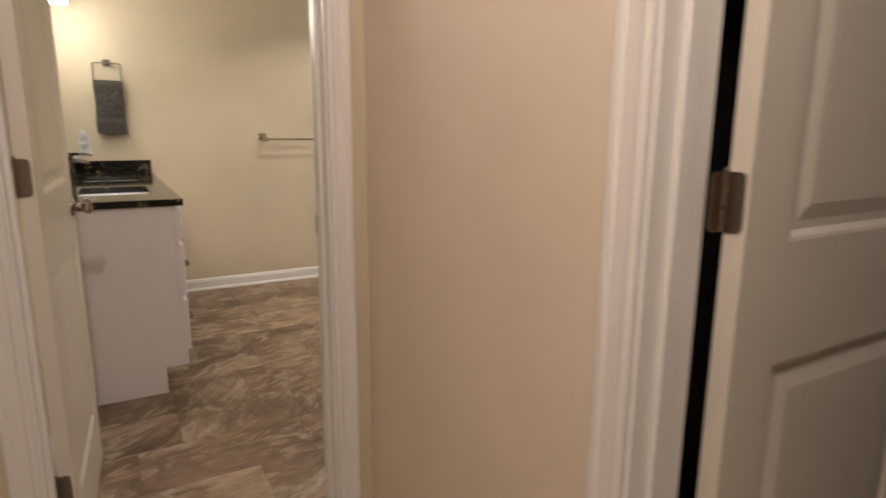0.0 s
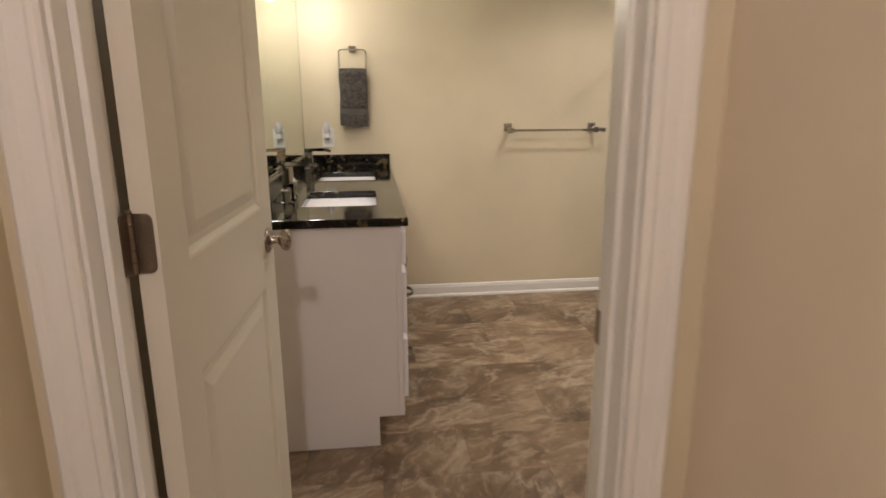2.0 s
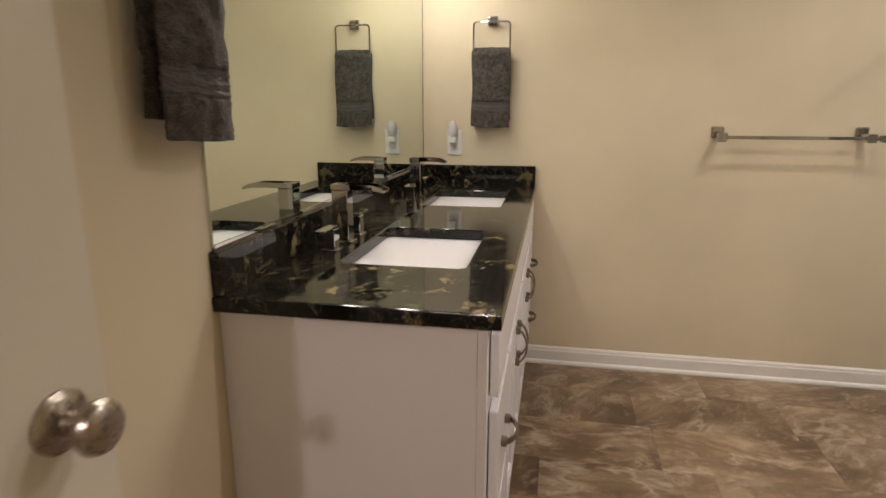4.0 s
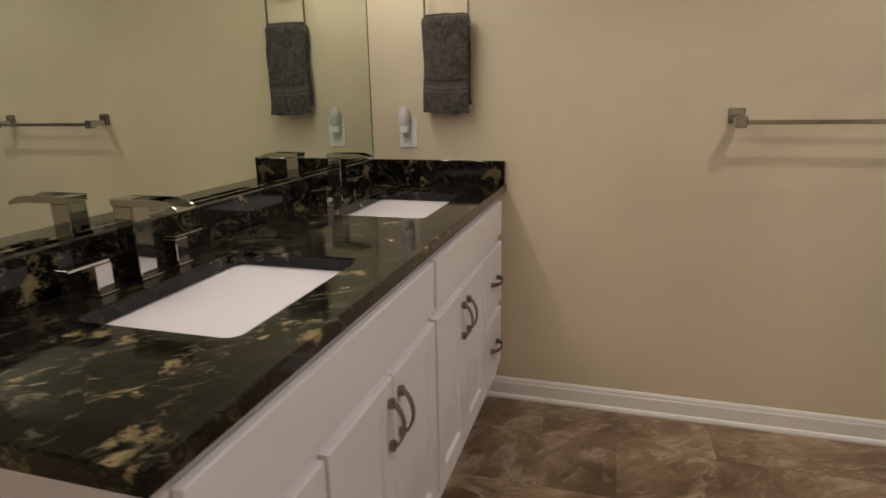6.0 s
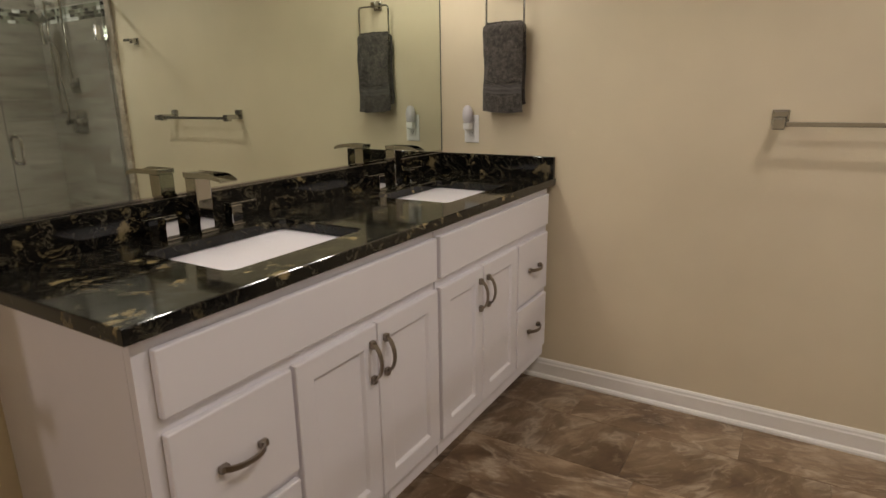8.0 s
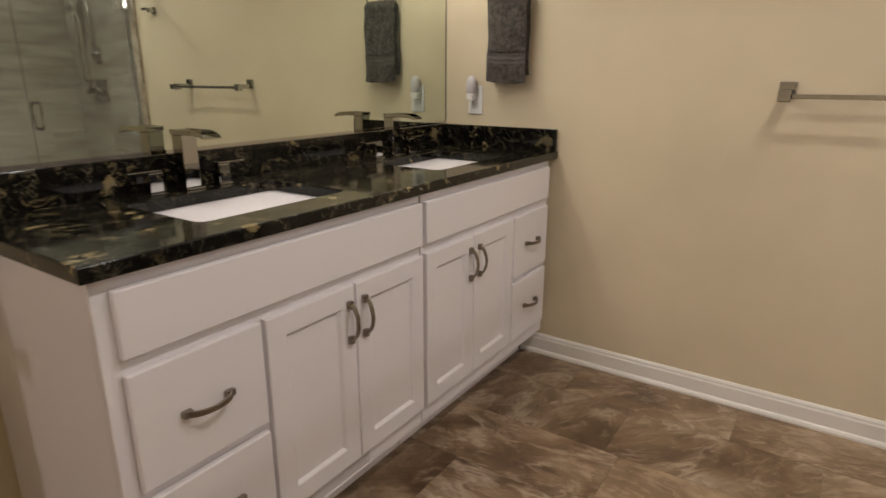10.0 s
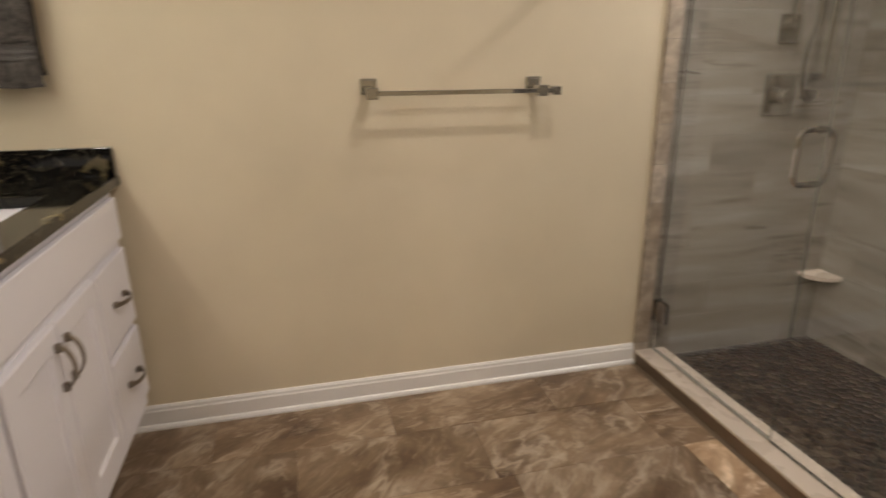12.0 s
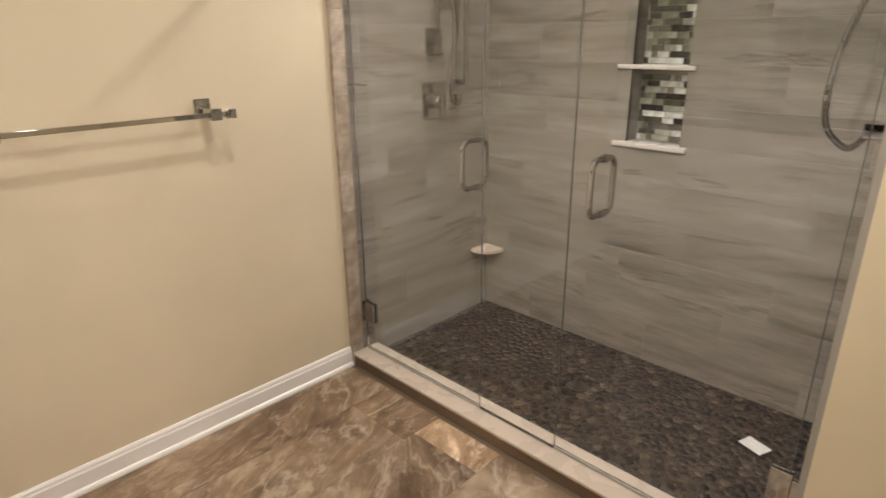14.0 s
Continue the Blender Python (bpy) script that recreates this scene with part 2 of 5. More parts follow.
def granite():
    """Polished black stone with gold and grey drifting veins."""
    m, nt, b = material("black_gold_granite")
    mp0 = nt.nodes.new("ShaderNodeMapping")
    mp0.inputs["Scale"].default_value = (2.1, 0.85, 1.9)
    nt.links.new(coords(nt, (1, 1, 1), (0.75, 0.25, radians(38))), mp0.inputs[0])
    c = mp0.outputs[0]
    warp = node(nt, "ShaderNodeTexNoise", Scale=4.5, Detail=3.0, Roughness=0.5)
    nt.links.new(c, warp.inputs["Vector"])
    add = nt.nodes.new("ShaderNodeVectorMath")
    add.operation = "MULTIPLY_ADD"
    nt.links.new(warp.outputs["Color"], add.inputs[0])
    add.inputs[1].default_value = (0.42, 0.42, 0.42)
    nt.links.new(c, add.inputs[2])
    wave = node(nt, "ShaderNodeTexNoise", Scale=8.0, Detail=4.0, Roughness=0.55)
    nt.links.new(add.outputs[0], wave.inputs["Vector"])
    band = ramp(nt, wave.outputs["Fac"], ((0.585, (0, 0, 0)), (0.620, (0.75,) * 3), (0.66, (0.75,) * 3), (0.70, (0.1,) * 3)))
    fine = node(nt, "ShaderNodeTexNoise", Scale=26.0, Detail=5.0, Roughness=0.7)
    nt.links.new(add.outputs[0], fine.inputs["Vector"])
    drift = node(nt, "ShaderNodeTexNoise", Scale=2.6, Detail=3.0, Roughness=0.6)
    nt.links.new(coords(nt), drift.inputs["Vector"])
    gather = ramp(nt, drift.outputs["Fac"], ((0.36, (0.22,) * 3), (0.50, (1.0,) * 3)))
    grain = ramp(nt, fine.outputs["Fac"], ((0.42, (0.0,) * 3), (0.58, (1, 1, 1))))
    broken = nt.nodes.new("ShaderNodeMath")
    broken.operation = "MULTIPLY"
    nt.links.new(gather.outputs[0], broken.inputs[0])
    nt.links.new(grain.outputs[0], broken.inputs[1])
    mul = nt.nodes.new("ShaderNodeMath")
    mul.operation = "MULTIPLY"
    nt.links.new(band.outputs[0], mul.inputs[0])
    nt.links.new(broken.outputs[0], mul.inputs[1])
    hue = node(nt, "ShaderNodeTexNoise", Scale=4.0, Detail=2.0)
    nt.links.new(c, hue.inputs["Vector"])
    gold = ramp(nt, hue.outputs["Fac"], ((0.42, (0.075, 0.066, 0.046)), (0.53, (0.22, 0.175, 0.090)), (0.64, (0.46, 0.37, 0.19))))
    ground = ramp(nt, fine.outputs["Fac"], ((0.38, (0.003, 0.003, 0.003)), (0.56, (0.010, 0.009, 0.007)), (0.72, (0.046, 0.040, 0.027))))
    col = mix(nt, mul.outputs[0], ground.outputs[0], gold.outputs[0])
    # fuzzy gold clumps
    patch = node(nt, "ShaderNodeTexNoise", Scale=9.0, Detail=7.0, Roughness=0.72)
    nt.links.new(coords(nt, (1.0, 0.8, 1.0), (0, 0, 0.6)), patch.inputs["Vector"])
    clump = ramp(nt, patch.outputs["Fac"], ((0.600, (0, 0, 0)), (0.645, (0.85,) * 3)))
    cm = nt.nodes.new("ShaderNodeMath")
    cm.operation = "MULTIPLY"
    nt.links.new(clump.outputs[0], cm.inputs[0])
    nt.links.new(gather.outputs[0], cm.inputs[1])
    col = mix(nt, cm.outputs[0], col, (0.30, 0.235, 0.115))
    # thin pale hair lines
    w2 = node(nt, "ShaderNodeTexNoise", Scale=5.5, Detail=5.0, Roughness=0.6)
    nt.links.new(add.outputs[0], w2.inputs["Vector"])
    hair = ramp(nt, w2.outputs["Fac"], ((0.486, (0, 0, 0)), (0.50, (0.45,) * 3), (0.514, (0, 0, 0))))
    hm = nt.nodes.new("ShaderNodeMath")
    hm.operation = "MULTIPLY"
    nt.links.new(hair.outputs[0], hm.inputs[0])
    nt.links.new(broken.outputs[0], hm.inputs[1])
    col = mix(nt, hm.outputs[0], col, (0.27, 0.24, 0.16))
    nt.links.new(col, b.inputs["Base Color"])
    b.inputs["Roughness"].default_value = 0.07
    b.inputs["IOR"].default_value = 1.40
    return m


def shower_tile(name, turn):
    """Grey-beige wood-grained stone tile with long level streaks."""
    m, nt, b = material(name)
    info = nt.nodes.new("ShaderNodeObjectInfo")
    geo = nt.nodes.new("ShaderNodeNewGeometry")
    comb = nt.nodes.new("ShaderNodeCombineXYZ")
    for k in range(3):
        nt.links.new(info.outputs["Random"], comb.inputs[k])
    shift = nt.nodes.new("ShaderNodeVectorMath")
    shift.operation = "MULTIPLY_ADD"
    nt.links.new(comb.outputs[0], shift.inputs[0])
    shift.inputs[1].default_value = (13.0, 29.0, 17.0)
    nt.links.new(geo.outputs["Position"], shift.inputs[2])
    mp = nt.nodes.new("ShaderNodeMapping")
    mp.inputs["Scale"].default_value = (0.8, 0.8, 6.0)
    mp.inputs["Rotation"].default_value = turn
    nt.links.new(shift.outputs[0], mp.inputs[0])
    n1 = node(nt, "ShaderNodeTexNoise", Scale=2.3, Detail=8.0, Roughness=0.60, Distortion=0.35)
    nt.links.new(mp.outputs[0], n1.inputs["Vector"])
    base = ramp(nt, n1.outputs["Fac"], ((0.28, (0.175, 0.150, 0.122)), (0.42, (0.238, 0.214, 0.178)), (0.56, (0.284, 0.259, 0.220)), (0.72, (0.350, 0.325, 0.284))))
    n2 = node(nt, "ShaderNodeTexNoise", Scale=1.5, Detail=7.0, Roughness=0.66, Distortion=0.5)
    nt.links.new(mp.outputs[0], n2.inputs["Vector"])
    streak = ramp(nt, n2.outputs["Fac"], ((0.60, (0, 0, 0)), (0.632, (0.75,) * 3), (0.652, (0.1,) * 3), (0.68, (0, 0, 0))))
    col = mix(nt, streak.outputs[0], base.outputs[0], (0.165, 0.13, 0.098))
    # short thin wavy strokes and a fine level grain
    mp2 = nt.nodes.new("ShaderNodeMapping")
    mp2.inputs["Scale"].default_value = (0.75, 0.75, 9.0)
    mp2.inputs["Rotation"].default_value = (0.008, 0.008, 0)
    nt.links.new(shift.outputs[0], mp2.inputs[0])
    n3 = node(nt, "ShaderNodeTexNoise", Scale=2.4, Detail=8.0, Roughness=0.68, Distortion=1.0)
    nt.links.new(mp2.outputs[0], n3.inputs["Vector"])
    st3 = ramp(nt, n3.outputs["Fac"], ((0.58, (0, 0, 0)), (0.64, (0.72,) * 3), (0.72, (0.85,) * 3)))
    clus = node(nt, "ShaderNodeTexNoise", Scale=1.1, Detail=3.0)
    nt.links.new(mp.outputs[0], clus.inputs["Vector"])
    cl = ramp(nt, clus.outputs["Fac"], ((0.50, (0.0,) * 3), (0.62, (1,) * 3)))
    sm = nt.nodes.new("ShaderNodeMath")
    sm.operation = "MULTIPLY"
    nt.links.new(st3.outputs[0], sm.inputs[0])
    nt.links.new(cl.outputs[0], sm.inputs[1])
    col = mix(nt, sm.outputs[0], col, (0.055, 0.041, 0.030))
    lo3 = ramp(nt, n3.outputs["Fac"], ((0.28, (0.22,) * 3), (0.42, (0, 0, 0))))
    col = mix(nt, lo3.outputs[0], col, (0.40, 0.38, 0.345))
    mp3 = nt.nodes.new("ShaderNodeMapping")
    mp3.inputs["Scale"].default_value = (1.0, 1.0, 22.0)
    nt.links.new(shift.outputs[0], mp3.inputs[0])
    n4 = node(nt, "ShaderNodeTexNoise", Scale=9.0, Detail=5.0, Roughness=0.7)
    nt.links.new(mp3.outputs[0], n4.inputs["Vector"])
    gr4 = ramp(nt, n4.outputs["Fac"], ((0.35, (0.92,) * 3), (0.65, (1.06,) * 3)))
    m4 = nt.nodes.new("ShaderNodeMix")
    m4.data_type, m4.blend_type = "RGBA", "MULTIPLY"
    m4.inputs[0].default_value = 1.0
    nt.links.new(col, m4.inputs[6])
    nt.links.new(gr4.outputs[0], m4.inputs[7])
    col = m4.outputs[2]
    tone = ramp(nt, info.outputs["Random"], ((0.0, (0.93, 0.925, 0.92)), (1.0, (1.09, 1.09, 1.09))))
    mm = nt.nodes.new("ShaderNodeMix")
    mm.data_type, mm.blend_type = "RGBA", "MULTIPLY"
    mm.inputs[0].default_value = 1.0
    nt.links.new(col, mm.inputs[6])
    nt.links.new(tone.outputs[0], mm.inputs[7])
    nt.links.new(mm.outputs[2], b.inputs["Base Color"])
    b.inputs["Roughness"].default_value = 0.20
    bump(nt, b, n1.outputs["Fac"], 0.08, 0.001)
    return m


def by_random(name, stops, rough, source="Object", relief=0.15, scale=40.0):
    """Pieces that differ in colour, by the piece's own random number."""
    m, nt, b = material(name)
    if source == "Object":
        r = nt.nodes.new("ShaderNodeObjectInfo").outputs["Random"]
    else:
        r = nt.nodes.new("ShaderNodeNewGeometry").outputs["Random Per Island"]
    c = ramp(nt, r, stops)
    c.color_ramp.interpolation = "CONSTANT"
    n = node(nt, "ShaderNodeTexNoise", Scale=scale, Detail=5.0)
    nt.links.new(coords(nt), n.inputs["Vector"])
    sh = ramp(nt, n.outputs["Fac"], ((0.3, (0.7,) * 3), (0.7, (1.25,) * 3)))
    mm = nt.nodes.new("ShaderNodeMix")
    mm.data_type, mm.blend_type = "RGBA", "MULTIPLY"
    mm.inputs[0].default_value = 1.0
    nt.links.new(c.outputs[0], mm.inputs[6])
    nt.links.new(sh.outputs[0], mm.inputs[7])
    nt.links.new(mm.outputs[2], b.inputs["Base Color"])
    b.inputs["Roughness"].default_value = rough
    bump(nt, b, n.outputs["Fac"], relief, 0.001)
    return m


def terry():
    """Charcoal terry cloth."""
    m, nt, b = material("charcoal_terry")
    c = coords(nt)
    n = node(nt, "ShaderNodeTexNoise", Scale=420.0, Detail=3.0)
    s = node(nt, "ShaderNodeTexNoise", Scale=60.0, Detail=5.0)
    nt.links.new(c, n.inputs["Vector"])
    nt.links.new(c, s.inputs["Vector"])
    r = ramp(nt, n.outputs["Fac"], ((0.32, (0.012, 0.010, 0.008)), (0.68, (0.125, 0.108, 0.092))))
    q = ramp(nt, s.outputs["Fac"], ((0.32, (0.55,) * 3), (0.68, (1.4,) * 3)))
    mm = nt.nodes.new("ShaderNodeMix")
    mm.data_type, mm.blend_type = "RGBA", "MULTIPLY"
    mm.inputs[0].default_value = 1.0
    nt.links.new(r.outputs[0], mm.inputs[6])
    nt.links.new(q.outputs[0], mm.inputs[7])
    nt.links.new(mm.outputs[2], b.inputs["Base Color"])
    b.inputs["Roughness"].default_value = 0.95
    b.inputs["Sheen Weight"].default_value = 0.12
    b.inputs["Sheen Roughness"].default_value = 0.4
    bump(nt, b, n.outputs["Fac"], 0.8, 0.003)
    return m


FLOOR = marble_floor("stone_look_tile", 1.0)
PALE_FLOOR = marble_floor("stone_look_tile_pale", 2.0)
GRANITE = granite()
TILE = shower_tile("shower_wall_tile", (0, 0, 0))
TERRY = terry()
TERRY_BAND = paint("charcoal_woven_band", (0.085, 0.077, 0.069), 0.8, 500, 0.4, 0.1)
GROUT = paint("grey_grout", (0.19, 0.142, 0.098), 0.9, 200, 0.3, 0.1)
PALE_GROUT = paint("pale_grout", (0.31, 0.285, 0.245), 0.9, 200, 0.3, 0.08)
PEBBLE_GROUT = paint("pebble_grout", (0.066, 0.050, 0.037), 0.9, 160, 0.5, 0.12)
NICHE_STONE = paint("white_stone", (0.66, 0.62, 0.56), 0.28, 12, 0.0, 0.04)
SILL = paint("cream_stone", (0.56, 0.475, 0.385), 0.28, 12, 0.0, 0.04)
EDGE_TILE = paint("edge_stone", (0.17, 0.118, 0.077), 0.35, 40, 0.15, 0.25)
CARPET = paint("beige_carpet", (0.34, 0.28, 0.21), 0.95, 350, 0.8, 0.08)
STONES = ((0.0, (0.007, 0.006, 0.006)), (0.26, (0.013, 0.010, 0.010)), (0.48, (0.025, 0.018, 0.015)), (0.66, (0.047, 0.034, 0.025)), (0.80, (0.034, 0.020, 0.015)), (0.90, (0.090, 0.070, 0.049)))
PEBBLE = by_random("river_pebble", STONES, 0.30, "Object", 0.2, 55.0)
PEBBLE_FAR = by_random("river_pebble_rest", STONES, 0.30, "Island", 0.2, 55.0)
MOS = ((0.0, (0.045, 0.042, 0.036)), (0.22, (0.11, 0.105, 0.080)), (0.45, (0.21, 0.21, 0.16)), (0.68, (0.33, 0.34, 0.28)), (0.86, (0.66, 0.66, 0.62)))
MOSAIC = by_random("glass_mosaic", MOS, 0.10, "Object", 0.02, 20.0)
MOSAIC_FAR = by_random("glass_mosaic_rest", MOS, 0.10, "Island", 0.02, 20.0)

GLASS, _nt, _b = material("clear_glass")
_b.inputs["Base Color"].default_value = (0.985, 0.988, 0.975, 1)
_b.inputs["Roughness"].default_value = 0.0
_b.inputs["IOR"].default_value = 1.45
_b.inputs["Transmission Weight"].default_value = 1.0
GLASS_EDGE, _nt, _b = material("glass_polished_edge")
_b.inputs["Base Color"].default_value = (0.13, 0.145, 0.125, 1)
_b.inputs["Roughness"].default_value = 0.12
SEAL, _nt, _b = material("clear_vinyl_sweep")
_b.inputs["Base Color"].default_value = (0.36, 0.35, 0.32, 1)
_b.inputs["Roughness"].default_value = 0.25

# ---- the large structure ----
H = 2.44          # ceiling
WN = 4.0          # far wall
WE = 2.413         # front of the shower
WS0, WS1 = 0.836, 0.950   # door wall, hall side and bath side
DX0, DX1, DH = 0.080, 0.796, 2.045   # doorway
SX = 3.33         # shower back wall
SY = 2.278        # shower near end
HX = 0.91         # hall's right wall
CY0, CY1 = -0.93, -0.165  # closet doorway
HL = -0.010       # hall's left wall
HB = -2.6         # hall's far end

bm = B()
box(bm, -0.12, 0.0, WS1, WN, 0, H)
structure("wall_west", bm, WALL, "cream painted wall behind the vanity mirror", "wall")
bm = B()
box(bm, -0.12, SX + 0.21, WN, WN + 0.12, 0, H)
structure("wall_north", bm, WALL, "cream painted wall with a towel bar", "wall")
bm = B()
box(bm, -0.12, DX0 - 0.02, WS0, WS1, 0, H)
box(bm, DX1 + 0.02, WE + 0.12, WS0, WS1, 0, H)
box(bm, DX0 - 0.02, DX1 + 0.02, WS0, WS1, DH + 0.02, H)
structure("wall_south", bm, WALL, "cream painted wall with the bathroom doorway", "wall")
bm = B()
box(bm, WE, WE + 0.12, WS1, SY - 0.12, 0, H)
box(bm, WE, SX + 0.095, SY - 0.12, SY - 0.012, 0, H)
structure("wall_east", bm, WALL, "cream painted wall beside the shower", "wall")
bm = B()
box(bm, SX + 0.095, SX + 0.21, SY - 0.12, WN, 0, H)
structure("wall_shower_back", bm, WALL, "wall behind the shower tiles", "wall")
# hall
bm = B()
box(bm, HX, HX + 0.115, CY1 + 0.02, WS0, 0, H)
box(bm, HX, HX + 0.115, HB, CY0 - 0.02, 0, H)
box(bm, HX, HX + 0.115, CY0 - 0.02, CY1 + 0.02, DH + 0.02, H)
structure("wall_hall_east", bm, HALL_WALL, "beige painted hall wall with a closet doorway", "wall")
bm = B()
box(bm, HL - 0.12, HL, HB, WS0, 0, H)
structure("wall_hall_west", bm, WALL, "beige painted hall wall", "wall")
bm = B()
box(bm, HL - 0.12, HX + 0.115, HB - 0.12, HB, 0, H)
structure("wall_hall_end", bm, WALL, "beige painted hall end wall", "wall")
# closet walls coloured near black in place of the closet's darkness
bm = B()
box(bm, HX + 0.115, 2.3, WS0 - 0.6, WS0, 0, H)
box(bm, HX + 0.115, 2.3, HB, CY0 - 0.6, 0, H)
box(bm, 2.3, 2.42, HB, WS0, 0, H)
structure("wall_closet", bm, UNLIT_BLACK, "closet interior walls in black that stands for an unlit closet", "wall")
bm = B()
box(bm, -0.25, SX + 0.22, HB - 0.12, WN + 0.12, H, H + 0.1)
structure("ceiling", bm, CEIL, "flat white painted ceiling", "ceiling")
bm = B()
box(bm, -0.12, SX + 0.13, WS0 + 0.05, WN + 0.05, -0.10, -0.004)
floor = structure("floor", bm, GROUT, "brown stone-look tile floor with pale veins", "floor")
bm = B()
box(bm, -0.25, 2.42, HB - 0.12, WS0 + 0.05, -0.10, 0.0)
structure("floor_hall", bm, CARPET, "beige carpet hall floor", "floor")


def trim_profile(bm, put, length, rows):
    """A moulding: a section (depth, height) drawn along a length."""
    a = [bm.verts.new(put(0, d, h)) for d, h in rows]
    b = [bm.verts.new(put(length, d, h)) for d, h in rows]
    for i in range(len(rows)):
        j = (i + 1) % len(rows)
        bm.faces.new((a[i], a[j], b[j], b[i]))
    bm.faces.new(a[::-1])
    bm.faces.new(b)
    return bm


BASE = ((0, 0), (0.024, 0), (0.024, 0.008), (0.020, 0.016), (0.014, 0.020), (0.013, 0.068), (0.010, 0.074), (0.009, 0.082), (0.004, 0.090), (0, 0.090))
CASE = ((0, 0), (0.011, 0.0), (0.015, 0.006), (0.016, 0.012), (0.012, 0.018), (0.013, 0.041), (0.018, 0.047), (0.019, 0.058), (0.014, 0.064), (0, 0.064))

bm = trim_profile(B(), lambda s, d, h: Vector((0.437 + s, WN - d, h)), WE - 0.437 + 0.015, BASE)
structure("baseboard_north", bm, TRIM, "white moulded baseboard with shoe moulding", "baseboard")
bm = trim_profile(B(), lambda s, d, h: Vector((WE - d, WS1 + s, h)), SY - WS1, BASE)
structure("baseboard_east", bm, TRIM, "white moulded baseboard", "baseboard")
bm = trim_profile(B(), lambda s, d, h: Vector((d, WS1 + 0.02 + s, h)), 2.165 - WS1 - 0.02, BASE)
structure("baseboard_west", bm, TRIM, "white moulded baseboard", "baseboard")
bm = trim_profile(B(), lambda s, d, h: Vector((DX1 + 0.08 + s, WS1 + d, h)), WE - DX1 - 0.11, BASE)
structure("baseboard_south", bm, TRIM, "white moulded baseboard", "baseboard")
bm = trim_profile(B(), lambda s, d, h: Vector((HX - d, CY1 + 0.075 + s, h)), WS0 - CY1 - 0.095, BASE)
structure("baseboard_hall", bm, TRIM, "white moulded baseboard", "baseboard")


def doorway(name, place, width, depth, height, label):
    """Jambs, stops and casings of a doorway, in its own frame: x across, y through the wall (0 on the hall side)."""
    top = tagged(new(name), label, "door frame", kind="structure")
    top.matrix_basis = place
    bm = box(B(), -0.018, 0, 0.001, depth - 0.001, 0, height, 0.0015)
    part("jamb", bm, TRIM, top)
    bm = box(B(), width, width + 0.018, 0.001, depth - 0.001, 0, height, 0.0015)
    part("jamb", bm, TRIM, top)
    bm = box(B(), -0.018, width + 0.018, 0.001, depth - 0.001, height, height + 0.018, 0.0015)
    part("head_jamb", bm, TRIM, top)
    for x0, x1 in ((0, 0.011), (width - 0.011, width)):
        part("door_stop", box(B(), x0, x1, depth - 0.075, depth - 0.040, 0, height - 0.001, 0.002), TRIM, top)
    part("door_stop", box(B(), 0.011, width - 0.011, depth - 0.075, depth - 0.040, height - 0.011, height - 0.001, 0.002), TRIM, top)
    for y, s in ((0.0, -1), (depth, 1)):
        bm = trim_profile(B(), lambda t, d, h: Vector((-0.006 - h, y + s * d, t)), height + 0.076, CASE)
        part("casing", bm, TRIM, top)
        bm = trim_profile(B(), lambda t, d, h: Vector((width + 0.006 + h, y + s * d, t)), height + 0.076, CASE)
        part("casing", bm, TRIM, top)
        bm = trim_profile(B(), lambda t, d, h: Vector((-0.006 + t, y + s * d, height + 0.006 + h)), width + 0.012, CASE)
        part("casing", bm, TRIM, top)
    return top


bath_frame = doorway("door_frame_1", pose(DX0, WS0, 0), DX1 - DX0, WS1 - WS0, DH, "white painted casing and jambs of the bathroom doorway")
closet_frame = doorway("door_frame_2", pose(HX, CY1, 0, 0, 0, -90), CY1 - CY0, 0.115, DH, "white painted casing and jambs of the closet doorway")
# strike plate on the latch jamb
bm = box(B(), DX1 - DX0 - 0.0022, DX1 - DX0 - 0.0002, 0.080, 0.113, 0.912, 0.970, 0.001)
part("strike_plate", bm, HINGE, bath_frame, "satin nickel strike plate")


def hinge(name, z, parent):
    """A butt hinge folded open: two leaves with round corners, a knuckle with a ball tip and screws. Origin: the pin."""
    def leaf_mesh(put):
        bm = B()
        out = [(0.003, -0.0445), (0.003, 0.0445)]
        for cz, a0 in ((0.0335, 90), (-0.0335, 0)):
            out += [(0.0205 + 0.011 * math.cos(radians(a0 - 15 * k)), cz + 0.011 * math.sin(radians(a0 - 15 * k))) for k in range(7)]
        lo = [bm.verts.new(put(u, 0.0, z + v)) for u, v in out]
        hi = [bm.verts.new(put(u, 0.0025, z + v)) for u, v in out]
        bm.faces.new(lo)
        bm.faces.new(hi)
        for k in range(len(out)):
            bm.faces.new((lo[k - 1], lo[k], hi[k], hi[k - 1]))
        return bm

    h = part(name, leaf_mesh(lambda u, d, v: Vector((u, d, v))), HINGE, parent, "satin nickel butt hinge")
    leaf = leaf_mesh(lambda u, d, v: Vector((d - 0.0025, -u, v)))
    part("jamb_leaf", leaf, HINGE, h)
    bm = B()
    for k in range(5):
        cyl(bm, (0, -0.001, z - 0.0445 + k * 0.0178 + 0.0004), (0, -0.001, z - 0.0445 + (k + 1) * 0.0178 - 0.0004), 0.0058, n=14)
    lathe(bm, (0, -0.001, z + 0.0445), (0, 0, 1), ((0, 0.0045), (0.003, 0.0050), (0.006, 0.003), (0.007, 0.001)), 14)
    part("knuckle", bm, HINGE, h, smooth=True)
    for dz in (-0.03, 0.0, 0.03):
        x = 0.016 if dz else 0.024
        part("screw", cyl(B(), (x, 0.0012, z + dz), (x, -0.0012, z + dz), 0.0032, n=12), HINGE, h)
    return h


